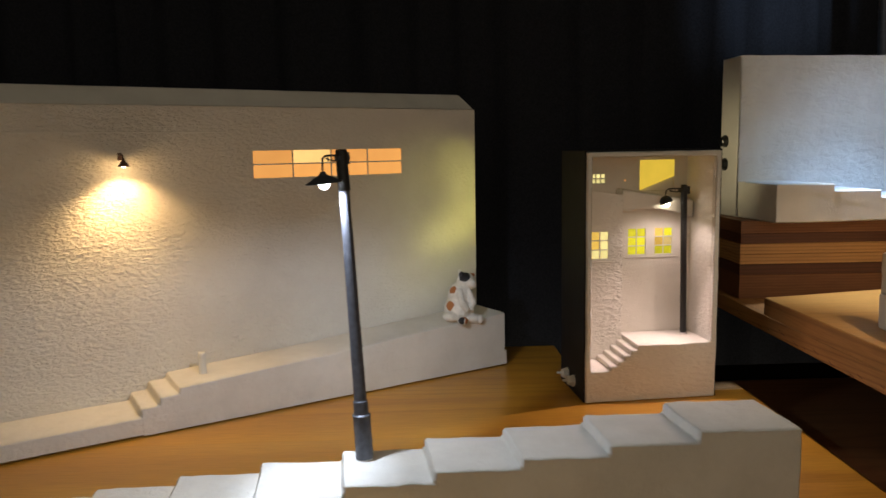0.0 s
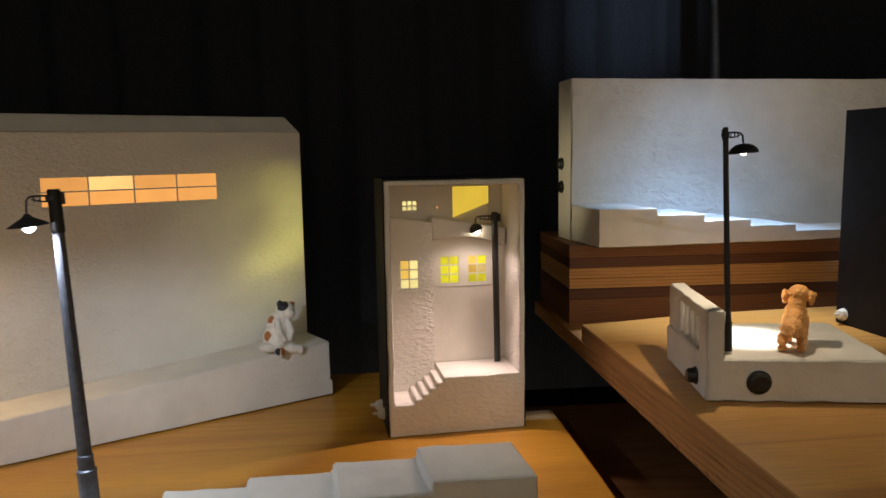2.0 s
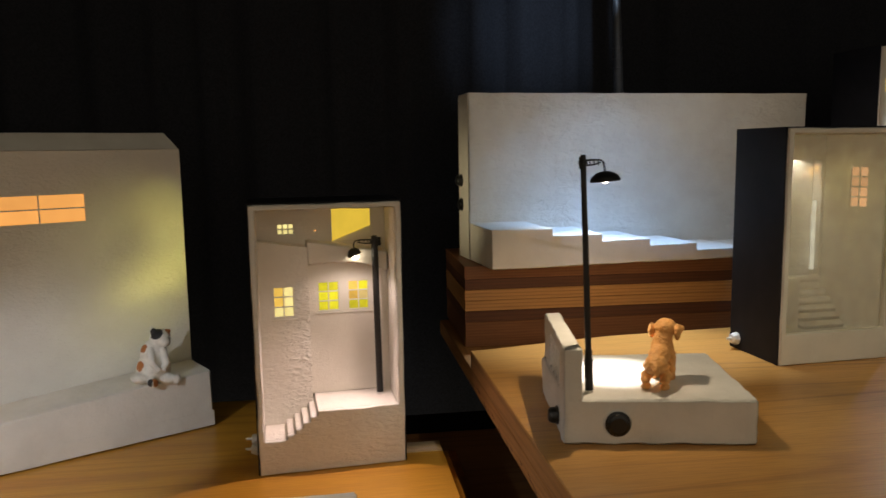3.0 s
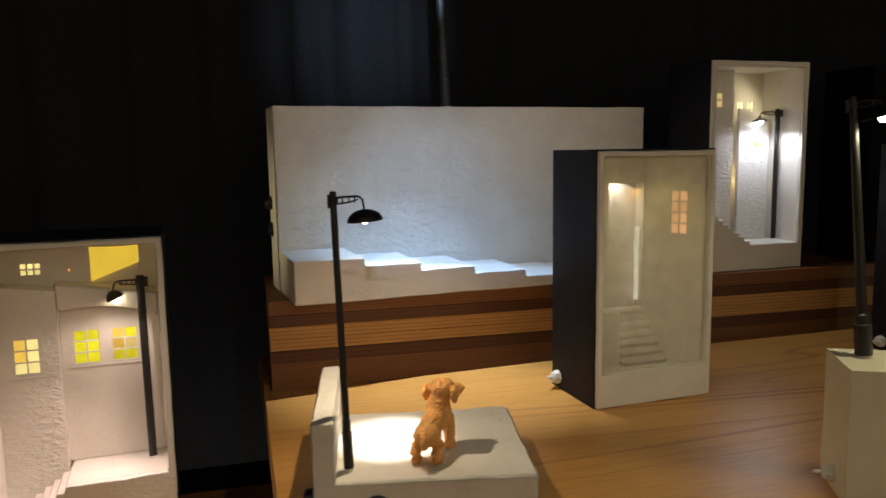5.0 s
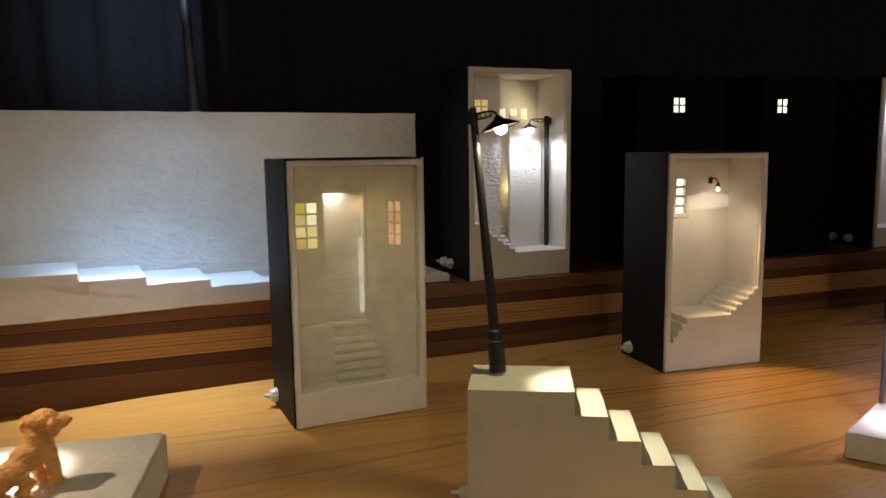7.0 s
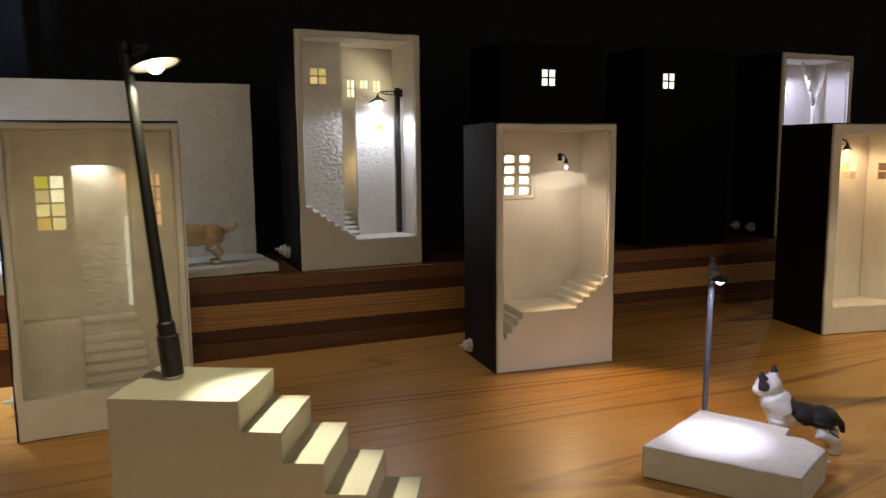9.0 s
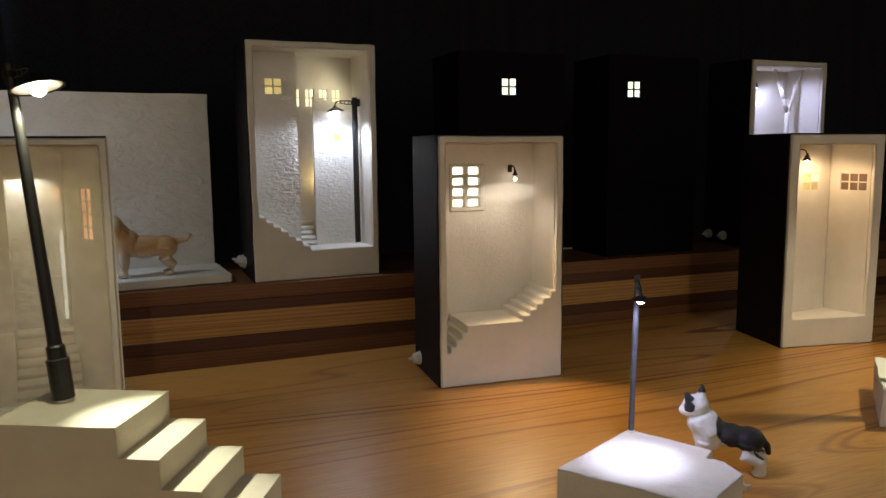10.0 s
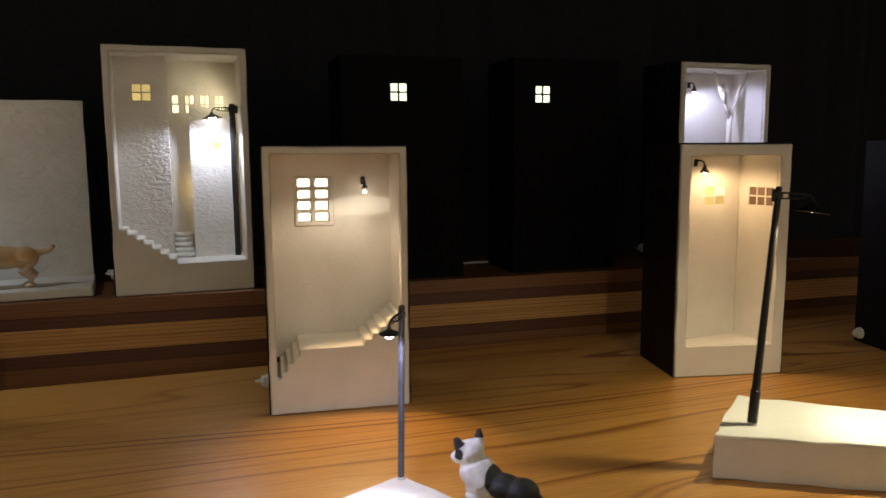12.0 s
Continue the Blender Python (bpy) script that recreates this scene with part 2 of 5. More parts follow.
def coat(name, colour, rough=0.5, metal=0.0, speckle=0.25, scale=120, relief=0.0002):
    """Paint, plastic or metal with faint unevenness."""
    m, t, b = nodes_of(name)
    n = add(t, "ShaderNodeTexNoise", {"Scale": scale, "Detail": 4})
    t.links.new(coords(t), n.inputs["Vector"])
    lo = tuple(c * (1 - speckle) for c in colour)
    t.links.new(ramp(t, n.outputs["Fac"], [(0.35, lo), (0.65, colour)]), b.inputs["Base Color"])
    bump(t, b, n.outputs["Fac"], 0.4, relief)
    b.inputs["Roughness"].default_value, b.inputs["Metallic"].default_value = rough, metal
    return m


def lit(name, colour, strength, mottle=0.35, scale=140):
    """A pane or bulb lit from behind, unevenly bright."""
    m, t, b = nodes_of(name)
    b.inputs["Base Color"].default_value = (*[c * 0.25 for c in colour], 1)
    n = add(t, "ShaderNodeTexNoise", {"Scale": scale, "Detail": 3})
    t.links.new(coords(t), n.inputs["Vector"])
    info = add(t, "ShaderNodeObjectInfo")
    s = add(t, "ShaderNodeMath")
    s.operation = "ADD"
    t.links.new(n.outputs["Fac"], s.inputs[0])
    t.links.new(info.outputs["Random"], s.inputs[1])
    r = add(t, "ShaderNodeMapRange", {"From Min": 0.3, "From Max": 1.6, "To Min": strength * (1 - mottle), "To Max": strength * (1 + mottle)})
    t.links.new(s.outputs[0], r.inputs["Value"])
    b.inputs["Emission Color"].default_value = (*colour, 1)
    t.links.new(r.outputs["Result"], b.inputs["Emission Strength"])
    return m


def dusty_pane(name, haze):
    """Clear acrylic with a thin uneven veil of dust and a faint gloss."""
    m, t, b = nodes_of(name)
    out = t.nodes["Material Output"]
    n = add(t, "ShaderNodeTexNoise", {"Scale": 70, "Detail": 4})
    t.links.new(coords(t), n.inputs["Vector"])
    veil = add(t, "ShaderNodeMapRange", {"From Min": 0.3, "From Max": 0.7, "To Min": haze * 0.8, "To Max": haze * 1.2})
    t.links.new(n.outputs["Fac"], veil.inputs["Value"])
    clear = add(t, "ShaderNodeBsdfTransparent")
    b.inputs["Base Color"].default_value = (0.80, 0.76, 0.68, 1)
    b.inputs["Roughness"].default_value = 0.25
    mix = add(t, "ShaderNodeMixShader")
    t.links.new(veil.outputs["Result"], mix.inputs[0])
    t.links.new(clear.outputs[0], mix.inputs[1])
    t.links.new(b.outputs[0], mix.inputs[2])
    t.links.new(mix.outputs[0], out.inputs["Surface"])
    return m


DUSTY = dusty_pane("dusty_acrylic", 0.24)
PLASTER = plaster("white_plaster", (0.80, 0.76, 0.69), (0.70, 0.66, 0.59), 0.0011, 130)
BRIGHT = plaster("bright_white_plaster", (0.88, 0.87, 0.82), (0.82, 0.80, 0.74), 0.0009, 150)
SMOOTH = plaster("smooth_plaster", (0.80, 0.76, 0.69), (0.72, 0.68, 0.61), 0.0004, 90)
ROUGH = stucco("combed_plaster", (0.80, 0.76, 0.69), (0.72, 0.67, 0.60), 0.0046, 210, (0.12, 0.34))
CREAM = plaster("cream_plaster", (0.80, 0.74, 0.58), (0.72, 0.66, 0.50), 0.0005, 90)
DIMPLED = stucco("pitted_plaster", (0.80, 0.77, 0.71), (0.72, 0.68, 0.62), 0.0022, 170)
SCRAPED = stucco("scraped_plaster", (0.80, 0.77, 0.71), (0.72, 0.68, 0.62), 0.0034, 190, (0.044, 0.018))
TROWELLED = plaster("trowelled_plaster", (0.80, 0.78, 0.73), (0.73, 0.70, 0.65), 0.0026, 95, (0.9, 1, 1.4))
SLAB = wood("pine_slab", (0.68, 0.350, 0.088), (0.58, 0.270, 0.056), (0.26, 0.085, 0.018), 0.0052, rough=0.36, even=60, slow=0.8, least=0.18, knots=2.5, uneven=True)
TABLE = wood("honey_table", (0.70, 0.345, 0.038), (0.63, 0.290, 0.030), (0.50, 0.205, 0.022), 0.012, wander=3.0, rough=0.33, calm=0.6, shift=0.04)
EDGE = wood("sawn_edge", (0.50, 0.255, 0.085), (0.42, 0.195, 0.060), (0.10, 0.04, 0.014), 0.004, along="y", rough=0.65, calm=0.6, wander=3.0)
STRIP_LIGHT = wood("pale_lamination", (0.66, 0.36, 0.13), (0.54, 0.27, 0.088), (0.18, 0.065, 0.020), 0.0100, rough=0.5, calm=0.25, even=330, across="Z")
STRIP_DARK = wood("dark_lamination", (0.130, 0.046, 0.020), (0.105, 0.037, 0.017), (0.060, 0.020, 0.009), 0.0100, rough=0.5, calm=0.25, even=260, across="Z")
STRIP_PALE = wood("pale_end_strip", (0.50, 0.31, 0.13), (0.44, 0.26, 0.10), (0.36, 0.20, 0.07), 0.006, rough=0.5, calm=0.5)
FLOOR = wood("dark_floor", (0.27, 0.13, 0.048), (0.22, 0.10, 0.036), (0.15, 0.065, 0.022), 0.014, rough=0.55)
UNDER = wood("dark_bench", (0.17, 0.085, 0.035), (0.13, 0.06, 0.025), (0.08, 0.035, 0.014), 0.014, rough=0.5)
BLACK = coat("black_paint", (0.0095, 0.0095, 0.0135), 0.6, speckle=0.4, scale=60)
MATT = coat("matt_black", (0.0056, 0.0058, 0.0080), 0.8, speckle=0.3, scale=60)
MATT.node_tree.nodes["Principled BSDF"].inputs["Specular IOR Level"].default_value = 0.1
BLACK.node_tree.nodes["Principled BSDF"].inputs["Specular IOR Level"].default_value = 0.22
CLOTH = coat("black_cloth", (0.025, 0.026, 0.032), 0.95, speckle=0.3, scale=400)
CLOTH.node_tree.nodes["Principled BSDF"].inputs["Specular IOR Level"].default_value = 0.05
STRIP_MID = wood("brown_board", (0.25, 0.106, 0.040), (0.20, 0.082, 0.030), (0.11, 0.040, 0.014), 0.0100, rough=0.5, calm=0.25, even=300, across="Z")
IRON = coat("black_enamel", (0.012, 0.0115, 0.0115), 0.48, 0.0, 0.4, 300)
DARK_GREY = coat("dark_grey_metal", (0.05, 0.055, 0.066), 0.45, 0.3, 0.3, 260)
GREY = coat("grey_metal", (0.12, 0.125, 0.15), 0.45, 0.4, 0.3, 260)
KNOB = coat("white_plastic", (0.75, 0.73, 0.68), 0.5, speckle=0.1)
SWITCH = coat("black_plastic", (0.01, 0.01, 0.01), 0.3, speckle=0.2)
BULB_COOL = lit("cool_bulb", (0.92, 0.95, 1), 14, 0.1)
BULB_WARM = lit("warm_bulb", (1, 0.86, 0.62), 14, 0.1)
PANE_ORANGE = lit("orange_pane", (1, 0.43, 0.10), 0.80, 0.2, 60)
PANE_HOT = lit("hot_orange_pane", (1, 0.58, 0.18), 1.2, 0.35, 40)
PANE_YELLOW = lit("yellow_pane", (0.92, 0.82, 0.02), 0.68, 0.45, 150)
PANE_AMBER = lit("amber_pane", (1, 0.62, 0.10), 0.7, 0.5, 150)
PANE_CREAM = lit("cream_pane", (1, 0.82, 0.30), 0.85, 0.4, 150)
PANE_PALE = lit("pale_pane", (1, 0.88, 0.52), 1.25, 0.3, 150)
PANE_BRIGHT = lit("bright_pane", (1, 0.92, 0.66), 1.9, 0.25, 150)
PANE_LIME = lit("pale_green_pane", (0.96, 1, 0.70), 1.45, 0.25, 150)
PANE_DIM = lit("dim_pane", (1, 0.74, 0.25), 0.5, 0.4, 150)
PANE_PEACH = lit("peach_pane", (1, 0.50, 0.2), 0.75, 0.4, 150)
PANE_GREY = coat("grey_pane", (0.55, 0.55, 0.58), 0.5)
PANE_BROWN = coat("brown_pane", (0.22, 0.13, 0.09), 0.5)


# ---- mesh helpers ----
def box(bm, x0, x1, y0, y1, z0, z1):
    v = [bm.verts.new((x, y, z)) for z in (z0, z1) for x, y in ((x0, y0), (x1, y0), (x1, y1), (x0, y1))]
    for f in ((3, 2, 1, 0), (4, 5, 6, 7), (0, 1, 5, 4), (1, 2, 6, 5), (2, 3, 7, 6), (3, 0, 4, 7)):
        bm.faces.new([v[i] for i in f])
    return bm


def prism(bm, outline, y0, y1, shear=0.0):
    """An outline in x and z drawn out along y; its front end slides by shear in x."""
    a = [bm.verts.new((x + shear, y0, z)) for x, z in outline]
    b = [bm.verts.new((x, y1, z)) for x, z in outline]
    bm.faces.new(a)
    bm.faces.new(b[::-1])
    n = len(a)
    for i in range(n):
        bm.faces.new((a[(i + 1) % n], a[i], b[i], b[(i + 1) % n]))
    bmesh.ops.recalc_face_normals(bm, faces=bm.faces)
    return bm


def plan(bm, outline, z0, z1):
    """An outline in x and y drawn up from z0 to z1."""
    a = [bm.verts.new((x, y, z0)) for x, y in outline]
    b = [bm.verts.new((x, y, z1)) for x, y in outline]
    bm.faces.new(a[::-1])
    bm.faces.new(b)
    n = len(a)
    for i in range(n):
        bm.faces.new((a[i], a[(i + 1) % n], b[(i + 1) % n], b[i]))
    bmesh.ops.recalc_face_normals(bm, faces=bm.faces)
    return bm


def sheet(bm, x0, x1, z0, z1, y0, y1, holes=(), top=None):
    """A wall in the x-z plane, from y0 to y1, with rectangular openings (x0, x1, z0, z1) right through it; top bends its upper edge."""
    xs = sorted({x0, x1, *[h[0] for h in holes], *[h[1] for h in holes]})
    zs = sorted({z0, z1, *[h[2] for h in holes], *[h[3] for h in holes]})
    if top:
        xs = sorted({*xs, *[x0 + (x1 - x0) * i / 10 for i in range(11)]})
    full = [[not any(h[0] <= (xs[i] + xs[i + 1]) / 2 <= h[1] and h[2] <= (zs[j] + zs[j + 1]) / 2 <= h[3] for h in holes)
             for j in range(len(zs) - 1)] for i in range(len(xs) - 1)]
    made = {}

    def at(i, j, k):
        if (i, j, k) not in made:
            z = top(xs[i]) if top and j == len(zs) - 1 else zs[j]
            made[i, j, k] = bm.verts.new((xs[i], (y0, y1)[k], z))
        return made[i, j, k]

    def solid(i, j):
        return 0 <= i < len(xs) - 1 and 0 <= j < len(zs) - 1 and full[i][j]

    for i in range(len(xs) - 1):
        for j in range(len(zs) - 1):
            if not solid(i, j):
                continue
            bm.faces.new((at(i, j, 0), at(i + 1, j, 0), at(i + 1, j + 1, 0), at(i, j + 1, 0)))
            bm.faces.new((at(i, j, 1), at(i, j + 1, 1), at(i + 1, j + 1, 1), at(i + 1, j, 1)))
            for di, dj, p, q in ((-1, 0, (0, 0), (0, 1)), (1, 0, (1, 1), (1, 0)), (0, -1, (1, 0), (0, 0)), (0, 1, (0, 1), (1, 1))):
                if not solid(i + di, j + dj):
                    bm.faces.new((at(i + p[0], j + p[1], 0), at(i + q[0], j + q[1], 0), at(i + q[0], j + q[1], 1), at(i + p[0], j + p[1], 1)))
    bmesh.ops.recalc_face_normals(bm, faces=bm.faces)
    return bm


WORN = set()


def worn(bm, round_by=0.0012, wobble=0.0004, step=0.012):
    """Rounds the sharp edges and makes them slightly uneven, as by hand."""
    sharp = [e for e in bm.edges if len(e.link_faces) == 2 and e.calc_face_angle(0) > 0.5]
    bmesh.ops.bevel(bm, geom=sharp, offset=round_by, segments=2, affect="EDGES", clamp_overlap=True)
    for _ in range(4):
        long = [e for e in bm.edges if e.calc_length() > step]
        if not long:
            break
        bmesh.ops.subdivide_edges(bm, edges=long, cuts=1)
    for v in bm.verts:
        v.co += Vector(noise.noise_vector(v.co * 70)) * wobble + Vector(noise.noise_vector(v.co * 300)) * wobble * 0.5
    WORN.add(id(bm))
    return bm


def lathe(bm, rings, sides=20, at=(0, 0, 0), cap=True):
    """Rings (radius, height) turned round the z axis."""
    rows = [[bm.verts.new((at[0] + r * math.cos(2 * math.pi * i / sides), at[1] + r * math.sin(2 * math.pi * i / sides), at[2] + z))
             for i in range(sides)] for r, z in rings]
    for a, b in zip(rows, rows[1:]):
        for i in range(sides):
            bm.faces.new((a[i], a[(i + 1) % sides], b[(i + 1) % sides], b[i]))
    if cap:
        bm.faces.new(rows[0][::-1])
        bm.faces.new(rows[-1])
    bmesh.ops.recalc_face_normals(bm, faces=bm.faces)
    return bm


def tube(bm, points, radius, sides=8, taper=1.0):
    """A round bar along the points."""
    rows = []
    pts = [Vector(p) for p in points]
    for k, p in enumerate(pts):
        d = (pts[min(k + 1, len(pts) - 1)] - pts[max(k - 1, 0)]).normalized()
        turn = d.to_track_quat("Z", "X").to_matrix()
        r = radius * (1 + (taper - 1) * k / (len(pts) - 1))
        rows.append([bm.verts.new(p + turn @ Vector((r * math.cos(2 * math.pi * i / sides), r * math.sin(2 * math.pi * i / sides), 0))) for i in range(sides)])
    for a, b in zip(rows, rows[1:]):
        for i in range(sides):
            bm.faces.new((a[i], a[(i + 1) % sides], b[(i + 1) % sides], b[i]))
    bm.faces.new(rows[0][::-1])
    bm.faces.new(rows[-1])
    bmesh.ops.recalc_face_normals(bm, faces=bm.faces)
    return bm


def part(name, bm, material, parent=None, label="", smooth=False, m=None):
    me = bpy.data.meshes.new(name)
    soft = id(bm) in WORN
    WORN.discard(id(bm))
    for f in bm.faces:
        f.smooth = smooth or soft
    bm.to_mesh(me)
    bm.free()
    me.materials.append(material)
    ob = new(name, me)
    if soft:
        # large faces keep their plane, only the rounded edges shade over
        ob.modifiers.new("even_shading", "WEIGHTED_NORMAL").weight = 90
    ob.parent = parent
    if m is not None:
        ob.matrix_basis = m
    if label:
        tagged(ob, label)
    return ob


def thing(name, label, category, m, group="", kind=""):
    ob = new(name)
    ob.empty_display_size = 0.01
    ob.matrix_basis = m
    return tagged(ob, label, category, group, kind)


B = bmesh.new

# ---- bench, table, timber and cloth ----
floor = part("floor", box(B(), -1.6, 2.8, -1.2, 0.83, -0.06, -0.035), FLOOR)
tagged(floor, "dark stained wooden bench under the tables", "floor", kind="structure")

cloth = part("floor_cloth", box(B(), -1.6, 2.8, 0.78, 0.829, -0.0349, -0.0325), MATT)
tagged(cloth, "black cloth lying at the back of the bench", "cloth", kind="structure")

table = thing("low_table", "honey coloured smooth wooden table top with an edge", "table", pose(0, 0, 0))
# edge-glued boards of uneven width
ends = [-0.8, -0.52, -0.24, -0.02, 0.115, 0.235, 0.352, 0.458, 0.556, 0.648]
for y0, y1 in zip(ends, ends[1:]):
    bm = box(B(), -1.2, 0.2905, y0 + 0.0001, y1 - 0.0001, -0.035, 0)
    part("board", worn(bm, 0.0003, 0.0, 2), TABLE, table)
part("board", box(B(), -1.2, 0.149, 0.6481, 0.815, -0.035, -0.0002), TABLE, table)
part("end_strip", worn(box(B(), 0.15, 0.2900, 0.6483, 0.6700, -0.035, 0.0002), 0.0008, 0.0, 2), STRIP_PALE, table, "paler wooden strip along the end")
part("lip", worn(box(B(), 0.2906, 0.3040, -0.8, 0.6690, -0.035, -0.0090), 0.0008, 0.0, 2), TABLE, table, "lower lip along the edge")

slab = thing("wooden_slab", "thick waxed pine slab with strong dark grain lines", "table", pose(0.321, 0, 0.077))
outline = [(0.0, -0.44), (1.6, -0.44), (1.6, 0.733), (0.68, 0.733), (0.55, 0.725), (0.36, 0.722), (0.23, 0.714), (0.135, 0.707), (0.07, 0.694), (0.036, 0.686), (0.0, 0.680)]
bm = plan(B(), outline, -0.0165, 0)
top = part("top", worn(bm, 0.0008, 0.0, 3), SLAB, slab)
top.data.materials.append(EDGE)
for f in top.data.polygons:
    f.material_index = int(abs(f.normal.x) > 0.6)
bm = plan(B(), [(0.0004, -0.44), (1.6, -0.44), (1.6, 0.88), (0.0004, 0.88)], -0.0325, -0.0166)
part("lower_board", worn(bm, 0.0010, 0.0, 3), EDGE, slab, "rough sawn lower board with dark end grain")
# ragged cuts that the saw left along the lower edge
rnd = random.Random(5)
bm = B()
for k in range(46):
    y, long = -0.2 + 0.0205 * k + rnd.uniform(-0.007, 0.007), rnd.uniform(0.003, 0.010)
    z = -0.0315 + rnd.uniform(0, 0.006)
    tube(bm, [(0.0004, y, z), (0.0002, y + long * 0.5, z + long * 0.10), (0.0004, y + long, z + long * 0.28)], 0.00035, 5, 0.4)
part("saw_marks", bm, STRIP_DARK, slab, "short dark saw cuts")
part("bearer", box(B(), 0.10, 1.5, -0.4, 0.60, -0.1119, -0.0326), UNDER, slab, "dark wooden bearer beneath the slab")

riser = thing("timber_riser", "stack of laminated pale and dark timber strips behind the slab", "timber", pose(0.329, 0.7540, 0, 0, 0, -1.0))
LAYERS = [(0.1281, 0.141, STRIP_MID), (0.1176, 0.1280, STRIP_DARK), (0.1067, 0.1175, STRIP_LIGHT), (0.0962, 0.1066, STRIP_LIGHT), (0.0852, 0.0961, STRIP_DARK), (0.0606, 0.0851, STRIP_MID)]
for k, (z0, z1, mat) in enumerate(LAYERS):
    bm = box(B(), 0.0005 * (k % 2), 1.55, 0.0004 * (k % 2), 0.14, z0, z1)
    bmesh.ops.bevel(bm, geom=list(bm.edges), offset=0.0004, segments=1, affect="EDGES")
    part("lamination", bm, mat, riser)


def curtain(bm, length, height, depth=0.017, widest=0.080, seed=3):
    """Cloth hanging in broad flat panels of uneven width, each folded back sharply behind the next."""
    rnd = random.Random(seed)
    stops, x = [(0.0, 0.0)], 0.0
    while x < length:
        wide, fold = rnd.uniform(0.35, 1.0) * widest, rnd.uniform(0.010, 0.030)
        stops += [(x + wide, depth * rnd.uniform(0.4, 1.0)), (x + wide + fold, -depth * rnd.uniform(0.3, 1.0))]
        x += wide + fold
    n, rows = int(length / 0.010), 14
    grid = []
    for j in range(rows + 1):
        z = height * j / rows
        line = []
        for i in range(n + 1):
            x = length * i / n
            u = min(max(x + 0.020 * noise.noise((x * 2, z * 1.6, 4)), 0.0), length)
            k = max(q for q in range(len(stops) - 1) if stops[q][0] <= u)
            (xa, ya), (xb, yb) = stops[k], stops[k + 1]
            f = ya + (yb - ya) * (u - xa) / (xb - xa)
            line.append(bm.verts.new((x, f + 0.35 * depth * noise.noise((x * 7, z * 2.4, 1)), z)))
        grid.append(line)
    for a, b in zip(grid, grid[1:]):
        for i in range(n):
            bm.faces.new((a[i], a[i + 1], b[i + 1], b[i]))
    return bm


back = part("curtain_back", curtain(B(), 4.6, 1.6), CLOTH, m=pose(-1.7, 0.965, -0.3), smooth=True)
tagged(back, "black cloth backdrop hanging in broad soft folds", "curtain", kind="structure")
# side cloths out of view, added to keep the room's light out
side = part("curtain_left", curtain(B(), 2.4, 1.6, seed=5), CLOTH, m=pose(-1.55, -1.3, -0.3, 0, 0, 90), smooth=True)
tagged(side, "unseen black cloth added beside the table to close the space", "curtain", kind="structure")
side = part("curtain_right", curtain(B(), 2.4, 1.6, seed=8), CLOTH, m=pose(2.75, -1.3, -0.3, 0, 0, 90), smooth=True)
tagged(side, "unseen black cloth added beside the slab to close the space", "curtain", kind="structure")
# cloth out of view, added so that no room light falls from above
top = part("ceiling", curtain(B(), 4.6, 1.7, 0.02, 0.3), CLOTH, m=pose(-1.7, -0.7, 1.25, -90), smooth=True)
tagged(top, "unseen black cloth added over the display to block light from above", "ceiling", kind="structure")


# ---- lamps ----
def aligned(base, top, yaw):
    """A frame that stands at base with z towards top and its x axis turned to yaw."""
    z = (Vector(top) - Vector(base)).normalized()
    x = Vector((math.cos(radians(yaw)), math.sin(radians(yaw)), 0))
    y = z.cross(x).normalized()
    x = y.cross(z)
    m = Matrix((x, y, z)).transposed().to_4x4()
    return Matrix.Translation(base) @ m


